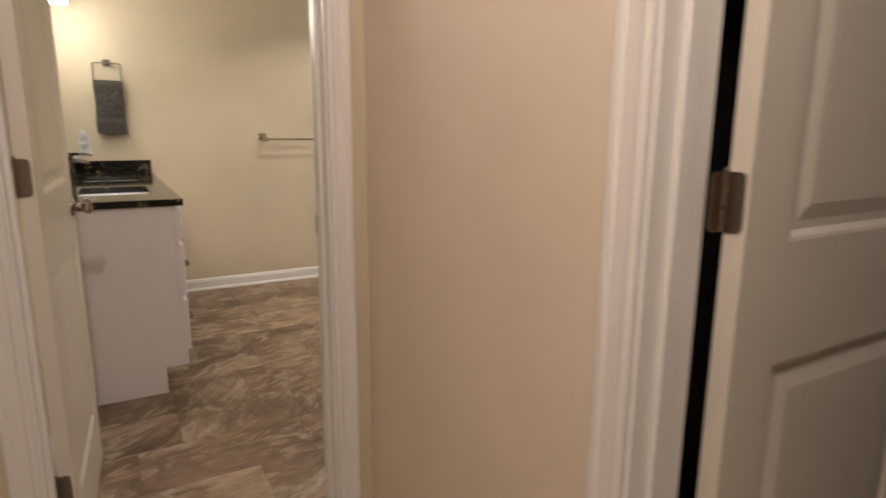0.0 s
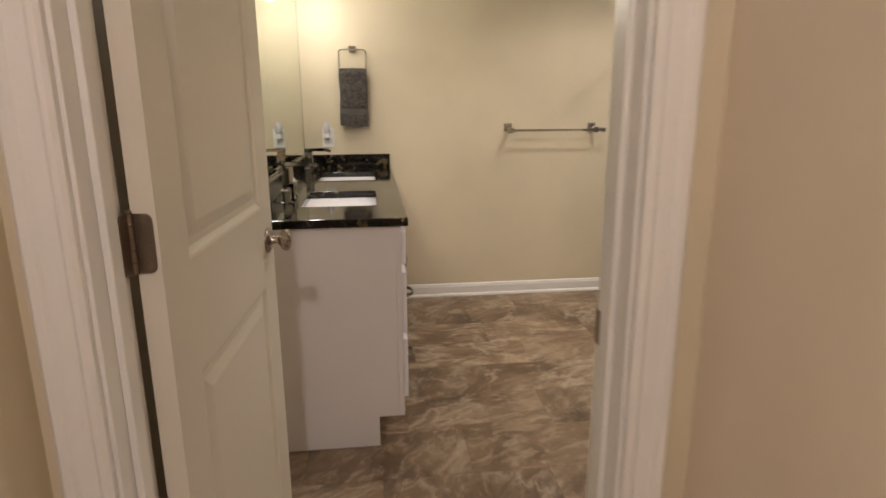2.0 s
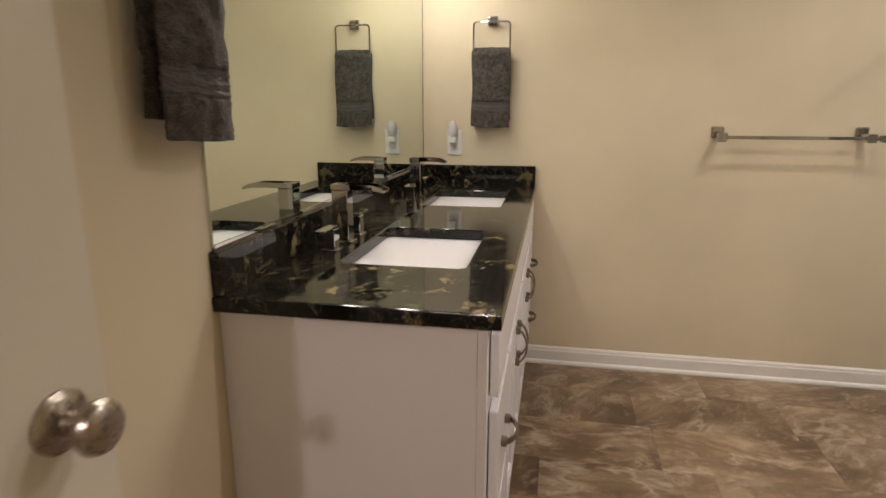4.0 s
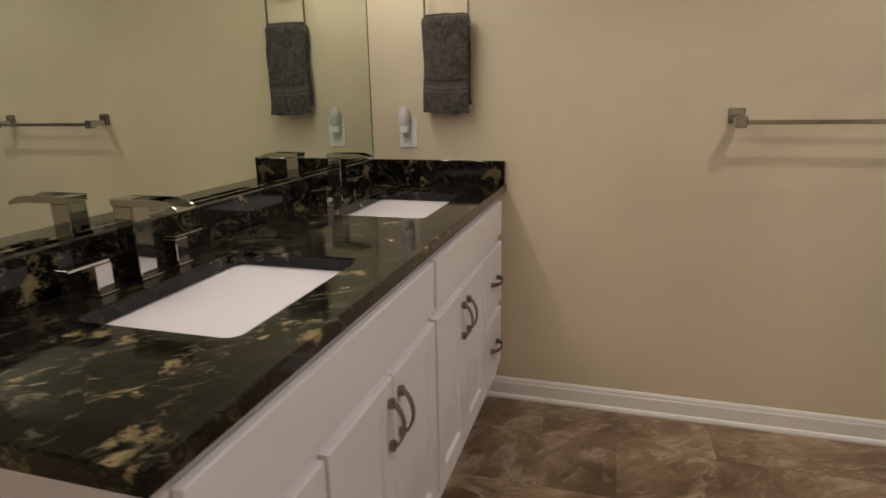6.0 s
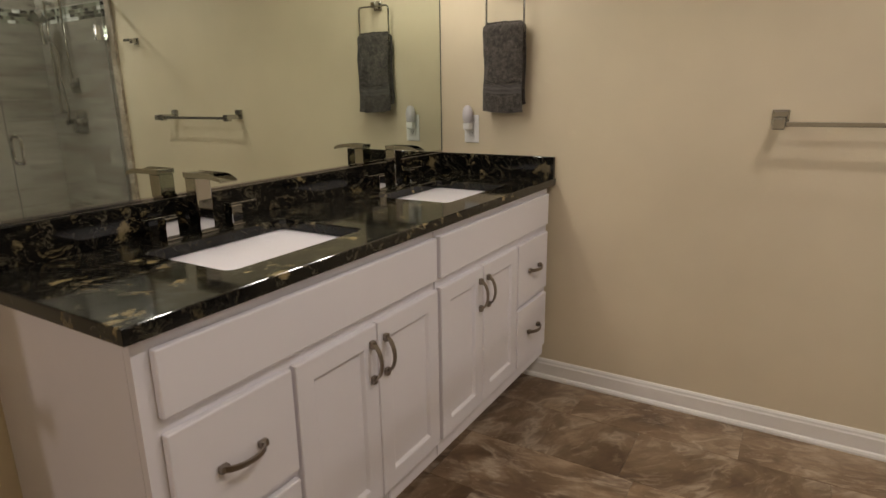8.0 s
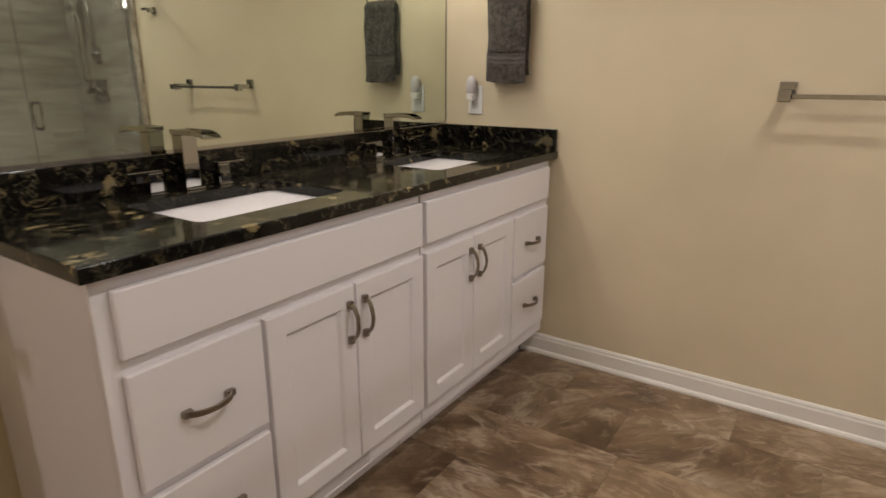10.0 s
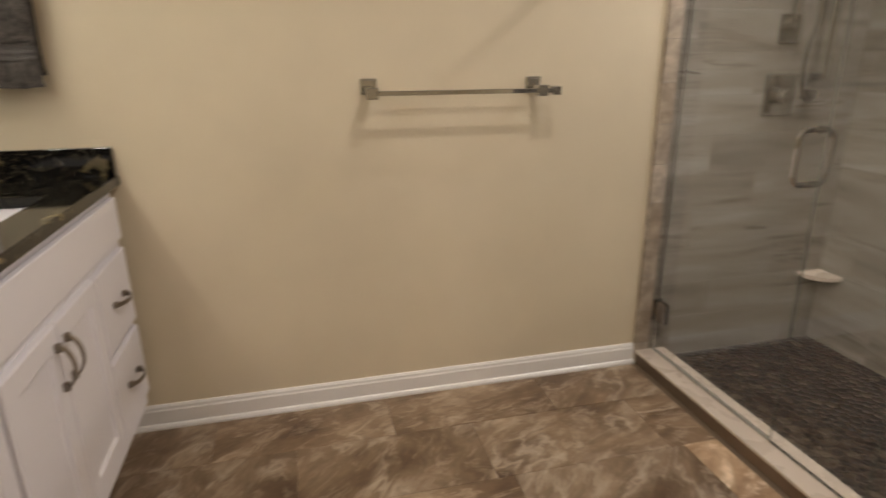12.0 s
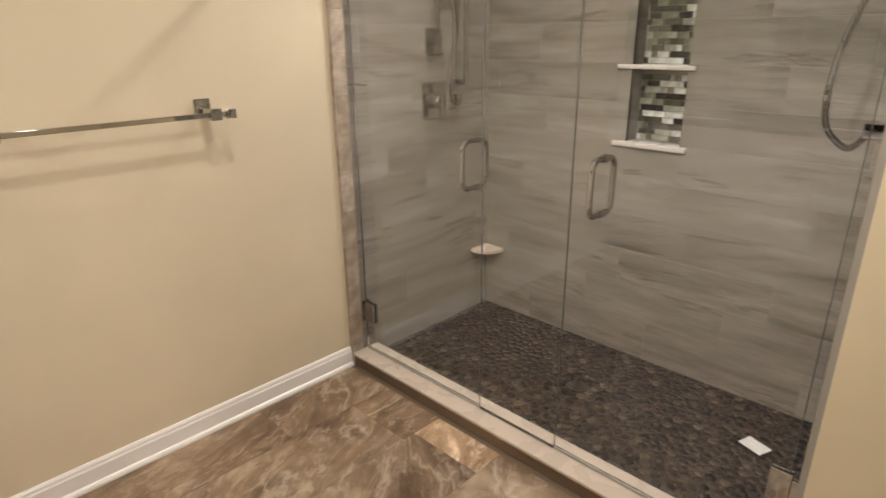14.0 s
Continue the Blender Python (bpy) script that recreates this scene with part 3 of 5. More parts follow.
def panel_door(name, place, width, height, label, knob, dip=0.0):
    """A moulded two-panel door. Own frame: hinge edge at x=0, y from 0 to the thickness, latch edge at x=width."""
    top = tagged(new(name), label, "door", kind="structure")
    top.matrix_basis = place
    t = 0.035
    st, top_rail, lock_lo, lock_hi, bot = 0.108, 0.115, 0.835 - dip, 1.035 - dip, 0.20
    rings = ((0, 0), (0.006, 0.0015), (0.016, 0.0085), (0.030, 0.0085), (0.056, 0.0025))
    bm = B()
    for face, sgn in ((0.0, 1), (t, -1)):
        put = lambda u, v, d: Vector((u, face + sgn * d, v))
        for u0, u1, v0, v1 in ((0, st, 0, height), (width - st, width, 0, height), (st, width - st, 0, bot), (st, width - st, lock_lo, lock_hi), (st, width - st, height - top_rail, height)):
            bm.faces.new([bm.verts.new(put(u, v, 0)) for u, v in ((u0, v0), (u1, v0), (u1, v1), (u0, v1))])
        rings_panel(bm, put, st, width - st, bot, lock_lo, rings)
        rings_panel(bm, put, st, width - st, lock_hi, height - top_rail, rings)
    for u0, u1 in ((0, 0), (width, width)):
        bm.faces.new([bm.verts.new(Vector(p)) for p in ((u0, 0, 0), (u0, t, 0), (u0, t, height), (u0, 0, height))])
    for v in (0, height):
        bm.faces.new([bm.verts.new(Vector(p)) for p in ((0, 0, v), (width, 0, v), (width, t, v), (0, t, v))])
    bmesh.ops.remove_doubles(bm, verts=bm.verts[:], dist=0.0002)
    part("slab", bm, DOOR, top)
    if knob:
        for s, y in ((-1, 0.0), (1, t)):
            bm = lathe(B(), (width - 0.062, y, 0.945), (0, s, 0), ((0, 0.033), (0.004, 0.033), (0.009, 0.026), (0.012, 0.012), (0.022, 0.0095), (0.030, 0.011), (0.034, 0.019), (0.040, 0.0265), (0.048, 0.0285), (0.055, 0.0255), (0.060, 0.017), (0.062, 0.004)), 32)
            part("door_knob", bm, NICKEL, top, "brushed nickel round knob", smooth=True)
        part("latch_plate", box(B(), width, width + 0.0015, 0.005, 0.030, 0.915, 0.973, 0.0006), HINGE, top)
    return top


# the bathroom door stands open to the left, hinged on its left jamb
DOOR_AT = pose(DX0 + 0.011, WS1 + 0.004, 0.012, 0, 0, 87)
bath_door = panel_door("door_1", DOOR_AT @ Matrix.Translation((0, -0.035, 0)), 0.721, 2.03, "cream white moulded two-panel door standing open", True)
for z in (0.29, 1.10, 1.83):
    hg = hinge("hinge", z - 0.012, bath_door)
    hg.matrix_basis = Matrix.Translation((-0.0022, 0.037, 0)) @ Matrix.Rotation(radians(-90), 4, "Z")
# the closet door stands open into the closet
CLOSET_AT = pose(HX + 0.152, CY1 - 0.010, 0.012, 0, 0, 0)
closet_door = panel_door("door_2", CLOSET_AT @ Matrix.Translation((0, -0.035, 0)), 0.70, 2.03, "cream white moulded two-panel closet door standing open", False, -0.004)
for z in (0.29, 1.115, 1.83):
    hg = hinge("hinge", z - 0.012, closet_door)
    hg.matrix_basis = Matrix.Translation((-0.0022, 0.037, 0)) @ Matrix.Rotation(radians(-90), 4, "Z")
# a closed door beside the bathroom doorway
side = tagged(new("door_frame_3"), "white casing of a side door in the hall", "door frame", kind="structure")
bm = trim_profile(B(), lambda t, d, h: Vector((HL + d, 0.335 - h, t)), 2.12, CASE)
part("casing", bm, TRIM, side)
bm = box(B(), HL + 0.001, HL + 0.008, -0.48, 0.269, 0.01, 2.04, 0.001)
part("side_door", bm, DOOR, side)

# ---- vanity ----
FX = 0.532        # face frame
CTOP, CBOT = 0.910, 0.879


def bow_pull(name, parent, centre, upright):
    """An arched bar pull on two square feet; centre on the front's surface, facing +x."""
    pull = part(name, B_pull(upright), BRONZE, parent, "antique pewter arched pull", smooth=True)
    pull.location = centre
    return pull


def B_pull(upright):
    bm = B()
    n = 12
    rows = []
    for k in range(n + 1):
        a = -1 + 2 * k / n
        u, x = a * 0.050, 0.010 + 0.022 * (1 - a * a) ** 0.75
        w = 0.0068 - 0.0018 * (1 - a * a)
        ring = []
        for dx, dw in ((-0.0028, -w), (0.0028, -w), (0.0028, w), (-0.0028, w)):
            ring.append(bm.verts.new((x + dx, dw, u) if upright else (x + dx, u, dw)))
        rows.append(ring)
    for p, q in zip(rows, rows[1:]):
        for k in range(4):
            bm.faces.new((p[k], p[(k + 1) % 4], q[(k + 1) % 4], q[k]))
    bm.faces.new(rows[0])
    bm.faces.new(rows[-1])
    for s in (-1, 1):
        u = s * 0.048
        if upright:
            box(bm, 0.0, 0.013, -0.0075, 0.0075, u - 0.010, u + 0.010, 0.002)
        else:
            box(bm, 0.0, 0.013, u - 0.010, u + 0.010, -0.0075, 0.0075, 0.002)
    return bm


def slab_front(name, parent, y0, y1, z0, z1):
    return part(name, box(B(), FX + 0.0015, FX + 0.019, y0, y1, z0, z1, 0.004, 3), CAB, parent)


def shaker_door(name, parent, y0, y1, z0, z1):
    """A framed door with a sunk flat panel and a sloped inner edge."""
    t, st = 0.019, 0.052
    x1 = FX + t
    bm = B()
    put = lambda u, v, d: Vector((x1 - d, u, v))
    rings_panel(bm, put, y0, y1, z0, z1, ((0.0, t - 0.0015), (0.0, 0.004), (0.0012, 0.0012), (0.004, 0.0), (st, 0.0), (st + 0.003, 0.0015), (st + 0.010, 0.0085)))
    bm.faces.new([bm.verts.new(put(u, v, t - 0.0015)) for u, v in ((y0, z0), (y1, z0), (y1, z1), (y0, z1))])
    bmesh.ops.remove_doubles(bm, verts=bm.verts[:], dist=0.0001)
    return part(name, bm, CAB, parent)


def vanity_unit(name, y0, y1, flip, end_panel):
    """One sink base: carcass with toe notch, a wide false front, two doors and a stack of two drawers."""
    top = thing(name, "white painted sink base cabinet with two doors and two drawers", "cabinet", "bathroom vanity cabinets")
    e = 0.012 if end_panel else 0.0
    bm = box(B(), 0.002, FX - 0.019, y0 - e, y1, 0.125, CBOT - 0.001)
    box(bm, 0.002, 0.434, y0 - e, y1, 0.0, 0.125)
    part("body", bm, CAB, top)
    part("face_frame", box(B(), FX - 0.0185, FX, y0 - e, y1, 0.125, CBOT - 0.001, 0.001), CAB, top)
    g = 0.018
    m = (lambda a, b: (y0 + a, y0 + b)) if not flip else (lambda a, b: (y1 - b, y1 - a))
    w = y1 - y0
    a, b = m(g, w - 0.006)
    slab_front("false_front", top, a, b, 0.724, 0.853)
    for z0, z1, zc in ((0.452, 0.695, 0.575), (0.186, 0.430, 0.315)):
        a, b = m(g, 0.310)
        d = slab_front("drawer_front", top, a, b, z0, z1)
        bow_pull("drawer_pull", d, (FX + 0.019, (a + b) / 2, zc), False)
    for u0, u1, hx in ((0.320, 0.603, 0.603 - 0.026), (0.607, w - 0.006, 0.607 + 0.026)):
        a, b = m(u0, u1)
        d = shaker_door("cabinet_door", top, a, b, 0.186, 0.695)
        hy, _ = m(hx, hx)
        bow_pull("door_pull", d, (FX + 0.019, hy, 0.600), True)
    return top


V0, V1, V2 = 2.166, 3.075, 3.975
vanity_unit("vanity_cabinet", V0, V1 - 0.003, False, True)
vanity_unit("vanity_cabinet", V1 + 0.004, V2 - 0.012, True, False)
filler = thing("vanity_filler", "narrow white filler strip between cabinet and wall", "filler strip")
part("strip", box(B(), 0.434, FX - 0.002, V2 - 0.011, WN - 0.026, 0.126, CBOT - 0.001), CAB, filler)

# register below the doors
reg = thing("floor_register", "white slotted heating register in the cabinet bottom rail", "vent")
y0, y1, z0, z1 = 2.548, 2.822, 0.130, 0.180
# no duct behind: a black sheet paints the shade between the slats
part("backing", box(B(), FX + 0.0003, FX + 0.0012, y0, y1, z0, z1), UNLIT_BLACK, reg)
bm = B()
for a in ((y0, y1, z0, z0 + 0.007), (y0, y1, z1 - 0.007, z1), (y0, y0 + 0.009, z0 + 0.007, z1 - 0.007), (y1 - 0.009, y1, z0 + 0.007, z1 - 0.007)):
    box(bm, FX + 0.0013, FX + 0.0060, *a, 0.001, 1)
part("frame", bm, CAB, reg)
n = 34
for k in range(n):
    y = y0 + 0.012 + (y1 - y0 - 0.024) * k / (n - 1)
    part("slat", box(B(), FX + 0.0014, FX + 0.0045, y - 0.0022, y + 0.0022, z0 + 0.007, z1 - 0.007), CAB, reg)

# counter with two sink cut-outs
SINKS = (2.645, 3.515)
SW, SD0, SD1 = 0.218, 0.148, 0.449
CX1, CY = 0.558, 2.133
bm = B()
xs = [0.001, SD0, SD1, CX1]
ys = [CY, SINKS[0] - SW, SINKS[0] + SW, SINKS[1] - SW, SINKS[1] + SW, WN - 0.001]
vt = {}
for zz in (CBOT, CTOP):
    for i, x in enumerate(xs):
        for j, y in enumerate(ys):
            vt[i, j, zz] = bm.verts.new((x, y, zz))
solid = {(i, j) for i in range(3) for j in range(5)} - {(1, 1), (1, 3)}
for i, j in solid:
    for zz in (CBOT, CTOP):
        bm.faces.new([vt[a, b, zz] for a, b in ((i, j), (i + 1, j), (i + 1, j + 1), (i, j + 1))])
    for di, dj, e in ((-1, 0, ((i, j), (i, j + 1))), (1, 0, ((i + 1, j), (i + 1, j + 1))), (0, -1, ((i, j), (i + 1, j))), (0, 1, ((i, j + 1), (i + 1, j + 1)))):
        if (i + di, j + dj) not in solid:
            (a, b), (c, d) = e
            bm.faces.new((vt[a, b, CBOT], vt[c, d, CBOT], vt[c, d, CTOP], vt[a, b, CTOP]))
bmesh.ops.recalc_face_normals(bm, faces=bm.faces[:])
es = [e for e in bm.edges if len(e.link_faces) == 2 and e.calc_face_angle() > 1.0]
corner = [e for e in es if abs(e.verts[0].co.z - e.verts[1].co.z) > 0.01 and 0.1 < e.verts[0].co.x < 0.5]
bmesh.ops.bevel(bm, geom=corner, offset=0.022, segments=5, affect="EDGES", profile=0.5)
es = [e for e in bm.edges if len(e.link_faces) == 2 and e.calc_face_angle() > 1.0 and abs(e.verts[0].co.z - e.verts[1].co.z) < 0.001]
bmesh.ops.bevel(bm, geom=es, offset=0.0035, segments=2, affect="EDGES", profile=0.5)
counter = thing("countertop", "polished black granite countertop with gold veins", "countertop")
part("slab", bm, GRANITE, counter)
part("backsplash", box(B(), 0.001, 0.021, CY + 0.004, WN - 0.001, CTOP + 0.0005, 0.998, 0.002), GRANITE, counter)
part("side_splash", box(B(), 0.0215, 0.553, WN - 0.021, WN - 0.001, CTOP + 0.0005, 0.998, 0.002), GRANITE, counter)


def sink(y):
    """An undermount rectangular basin with sloped sides, round inner corners and a drain."""
    top = thing("sink", "white porcelain undermount rectangular sink", "sink", "vanity sinks")
    bm = B()

    def ring(x0, x1, y0, y1, r, z, n=6):
        out = []
        for cx, cy, a0 in ((x1 - r, y1 - r, 0), (x0 + r, y1 - r, 90), (x0 + r, y0 + r, 180), (x1 - r, y0 + r, 270)):
            for k in range(n + 1):
                a = radians(a0 + 90 * k / n)
                out.append(bm.verts.new((cx + r * math.cos(a), cy + r * math.sin(a), z)))
        return out

    e = 0.008
    rows = [ring(SD0 - 0.025, SD1 + 0.025, y - SW - 0.025, y + SW + 0.025, 0.03, CBOT - 0.016),
            ring(SD0 - 0.025, SD1 + 0.025, y - SW - 0.025, y + SW + 0.025, 0.03, CBOT - 0.0005),
            ring(SD0 - e, SD1 + e, y - SW - e, y + SW + e, 0.028, CBOT - 0.0005),
            ring(SD0 - e + 0.004, SD1 + e - 0.004, y - SW - e + 0.004, y + SW + e - 0.004, 0.028, CBOT - 0.006),
            ring(SD0 + 0.016, SD1 - 0.016, y - SW + 0.028, y + SW - 0.028, 0.035, CBOT - 0.112),
            ring(SD0 + 0.030, SD1 - 0.030, y - SW + 0.046, y + SW - 0.046, 0.045, CBOT - 0.142),
            ring(SD0 + 0.06, SD1 - 0.06, y - SW + 0.085, y + SW - 0.085, 0.05, CBOT - 0.152),
            ring(0.275, 0.325, y - 0.025, y + 0.025, 0.0249, CBOT - 0.158)]
    for a, b in zip(rows, rows[1:]):
        for k in range(len(a)):
            bm.faces.new((a[k], a[(k + 1) % len(a)], b[(k + 1) % len(b)], b[k]))
    bm.faces.new(rows[-1])
    part("basin", bm, PORCELAIN, top, smooth=True)
    part("drain", lathe(B(), (0.30, y, CBOT - 0.1582), (0, 0, 1), ((0, 0.024), (0.003, 0.024), (0.0045, 0.018), (0.003, 0.006)), 24), CHROME, top, "chrome drain", smooth=True)
    return top


def faucet(y):
    """A square widespread waterfall faucet: post, flat trough spout, two lever handles."""
    top = thing("faucet", "polished chrome square waterfall faucet", "faucet", "vanity faucets")
    part("escutcheon", box(B(), 0.058, 0.112, y - 0.027, y + 0.027, CTOP + 0.0003, CTOP + 0.005, 0.001), CHROME, top)
    part("post", box(B(), 0.060, 0.104, y - 0.022, y + 0.022, CTOP + 0.005, 1.054, 0.002), CHROME, top)
    # open trough: a U section drawn out along x, its lip curving down and its sides dying away
    bm = B()
    rows = []
    for k in range(19):
        x = 0.060 + 0.146 * k / 18
        c = max(0.0, (x - 0.160) / 0.046)
        drop = 0.007 * c * c
        side = 0.0135 * (1 - 0.55 * c * c)
        w, zb = 0.0255, 1.0545 - drop
        rows.append([bm.verts.new((x, y + a, zb + h)) for a, h in ((-w, 0), (w, 0), (w, side), (w - 0.0025, side), (w - 0.0025, 0.003), (-w + 0.0025, 0.003), (-w + 0.0025, side), (-w, side))])
    for p, q in zip(rows, rows[1:]):
        for k in range(8):
            bm.faces.new((p[k], p[(k + 1) % 8], q[(k + 1) % 8], q[k]))
    for r in (rows[0], rows[-1]):
        for q in ((0, 1, 4, 5), (1, 2, 3, 4), (0, 5, 6, 7)):
            bm.faces.new([r[k] for k in q])
    box(bm, 0.058, 0.092, y - 0.0228, y + 0.0228, 1.0640, 1.0672, 0.0008)
    part("spout", bm, CHROME, top, "open chrome waterfall spout", smooth=True)
    for s in (-1, 1):
        yy = y + s * 0.100
        part("handle_base", box(B(), 0.064, 0.106, yy - 0.021, yy + 0.021, CTOP + 0.0003, CTOP + 0.004, 0.001), CHROME, top)
        h = part("handle", box(B(), 0.069, 0.101, yy - 0.018, yy + 0.018, CTOP + 0.004, CTOP + 0.056, 0.002), CHROME, top)
        part("lever", box(B(), 0.071, 0.099, min(yy - s * 0.016, yy + s * 0.070), max(yy - s * 0.016, yy + s * 0.070), CTOP + 0.0565, CTOP + 0.0620, 0.001), CHROME, h)
    return top


for y in SINKS:
    sink(y)
    faucet(y)

# mirror in a channel on the backsplash
mir = thing("wall_mirror", "large frameless wall mirror above the vanity", "mirror")
part("glass", box(B(), 0.0005, 0.006, 2.148, WN - 0.003, 1.0030, 2.02), MIRROR, mir)
part("channel", box(B(), 0.0062, 0.0085, 2.148, WN - 0.003, 0.9986, 1.0085), CHROME, mir)
part("edge", box(B(), 0.0062, 0.0070, WN - 0.006, WN - 0.0005, 1.0090, 2.02), GLASS_EDGE, mir)


def vanity_light(y):
    top = thing("vanity_light", "three-lamp wall light with glowing glass shades", "wall lamp", "vanity lights")
    part("back_plate", box(B(), 0.0005, 0.018, y - 0.26, y + 0.26, 2.06, 2.13, 0.004), CHROME, top)
    for d in (-0.20, 0, 0.20):
        bm = cyl(B(), (0.018, y + d, 2.095), (LAMP_X, y + d, 2.095), 0.008)
        cyl(bm, (LAMP_X, y + d, 2.105), (LAMP_X, y + d, 2.045), 0.022)
        part("arm", bm, CHROME, top)
        bm = lathe(B(), (LAMP_X, y + d, 2.045), (0, 0, -1), ((0, 0.026), (0.02, 0.042), (0.08, 0.046), (0.10, 0.046)), 24)
        part("shade", bm, LAMP, top, "glowing frosted glass shade", smooth=True)
    return top


for y in (2.63, 3.48):
    vanity_light(y)


def recessed(name, x, y):
    top = thing(name, "white recessed ceiling downlight", "ceiling light", "recessed lights")
    bm = lathe(B(), (x, y, H - 0.0005), (0, 0, -1), ((0, 0.085), (0.004, 0.083), (0.006, 0.070), (0.004, 0.066)), 32)
    part("trim_ring", bm, TRIM, top, smooth=True)
    part("lens", cyl(B(), (x, y, H - 0.0068), (x, y, H - 0.0080), 0.064, n=32), LAMP, top, "glowing lens")


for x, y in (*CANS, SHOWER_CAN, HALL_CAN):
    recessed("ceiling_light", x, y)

# ---- shower ----
CURB0, CURB1, CURBZ = WE + 0.026, 2.575, 0.060
GX = 2.512        # glass plane
PAN = 0.020
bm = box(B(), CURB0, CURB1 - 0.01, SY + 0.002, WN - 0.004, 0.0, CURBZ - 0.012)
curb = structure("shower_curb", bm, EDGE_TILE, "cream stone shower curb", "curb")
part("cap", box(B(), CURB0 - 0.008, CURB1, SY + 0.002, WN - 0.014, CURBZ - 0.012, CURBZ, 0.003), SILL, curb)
bm = box(B(), CURB1 - 0.01, SX + 0.012, SY - 0.012, WN - 0.001, -0.003, PAN - 0.0022)
pan = structure("shower_pan", bm, PEBBLE_GROUT, "shower floor of dark round river pebbles", "shower floor")
bm = box(B(), WE + 0.018, WE + 0.0745, WN - 0.016, WN - 0.0005, 0.0, H - 0.001)
jam = structure("shower_edge_north", bm, PALE_GROUT, "tan stone edge tiles beside the shower glass", "tile trim")
EDGE = by_random("edge_tile_stone", ((0.0, (0.34, 0.275, 0.205)), (0.3, (0.42, 0.35, 0.27)), (0.55, (0.37, 0.305, 0.235)), (0.8, (0.46, 0.39, 0.31))), 0.3, "Object", 0.1, 28.0)
for k in range(16):
    z0, z1 = max(0.001, k * 0.1525 - 0.06), min(H - 0.002, (k + 1) * 0.1525 - 0.062)
    part("edge_tile", box(B(), WE + 0.016, WE + 0.075, WN - 0.018, WN - 0.0164, z0, z1, 0.0007), EDGE, jam)
    part("edge_tile", box(B(), WE + 0.0158, WE + 0.0178, WN - 0.0163, WN - 0.0006, z0, z1), EDGE, jam)

DOORS_GLASS = ((3.3165, 3.972), (2.9845, 3.3135), (2.315, 2.9815))
ZT = 1.90
enc = thing("shower_enclosure", "frameless clear glass shower doors with chrome handles", "shower door")


def pane(name, y0, y1, z0):
    g = part(name, box(B(), GX - 0.0045, GX + 0.0045, y0, y1, z0, ZT), GLASS, enc, "clear glass")
    g.visible_shadow = False
    bm = B()
    box(bm, GX - 0.0046, GX + 0.0046, y0 - 0.0010, y0 - 0.0002, z0, ZT)
    box(bm, GX - 0.0046, GX + 0.0046, y1 + 0.0002, y1 + 0.0010, z0, ZT)
    # oversized top strip, out of view, added to cast a shadow line on the wall
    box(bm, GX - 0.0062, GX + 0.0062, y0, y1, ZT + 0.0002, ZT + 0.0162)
    part("edge_and_shadow_strip", bm, GLASS_EDGE, g)
    return g


def pull_handle(y, parent):
    bm = B()
    z0, z1, out, r = 0.896, 1.052, 0.055, 0.030
    for s in (-1, 1):
        pts = []
        x0 = GX + s * 0.0055
        pts.append((x0, y, z0))
        for k in range(7):
            a = radians(90 * k / 6)
            pts.append((x0 + s * (out - r + r * math.sin(a)), y, z0 + r * (1 - math.cos(a))))
        for k in range(7):
            a = radians(90 * k / 6)
            pts.append((x0 + s * (out - r + r * math.cos(a)), y, z1 - r + r * math.sin(a)))
        pts.append((x0, y, z1))
        tube(bm, pts, 0.0085, 14)
    for z in (z0, z1):
        cyl(bm, (GX - 0.012, y, z), (GX + 0.012, y, z), 0.012, n=18)
    part("handle", bm, CHROME, parent, "polished chrome D-shaped pull handle", smooth=True)


def glass_hinge(y, z, s, parent):
    """A square clamp hinge at a wall; s is the way from the wall to the glass."""
    bm = B()
    for f in (-1, 1):
        box(bm, GX + f * 0.0048 - (0.008 if f < 0 else 0), GX + f * 0.0048 + (0.008 if f > 0 else 0), min(y + s * 0.022, y + s * 0.072), max(y + s * 0.022, y + s * 0.072), z - 0.045, z + 0.045, 0.002)
    h = part("glass_hinge", bm, CHROME, parent, "polished chrome glass clamp hinge")
    bm = box(B(), GX - 0.025, GX + 0.025, min(y, y + s * 0.007), max(y, y + s * 0.007), z - 0.045, z + 0.045, 0.0015)
    box(bm, GX - 0.008, GX + 0.008, min(y + s * 0.007, y + s * 0.030), max(y + s * 0.007, y + s * 0.030), z - 0.028, z + 0.028, 0.0015)
    part("wall_plate", bm, CHROME, h)
    part("screw", cyl(B(), (GX - 0.0132, y + s * 0.047, z + 0.02), (GX - 0.0115, y + s * 0.047, z + 0.02), 0.006, n=14), CHROME, h)


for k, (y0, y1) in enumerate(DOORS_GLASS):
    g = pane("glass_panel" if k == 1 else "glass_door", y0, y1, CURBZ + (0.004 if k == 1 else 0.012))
    if k != 1:
        part("sweep", box(B(), GX - 0.006, GX + 0.006, y0, y1, CURBZ + 0.001, CURBZ + 0.0115, 0.001), SEAL, g, "clear vinyl door sweep")
    else:
        part("base_channel", box(B(), GX - 0.009, GX + 0.009, y0, y1, CURBZ + 0.0003, CURBZ + 0.003, 0.0005), CHROME, g)
    if k == 0:
        pull_handle(3.352, g)
        for z in (0.245, 1.665):
            glass_hinge(WN - 0.018, z, -1, g)
    if k == 2:
        pull_handle(2.888, g)
        for z in (0.310, 1.665):
            glass_hinge(SY + 0.0065, z, 1, g)

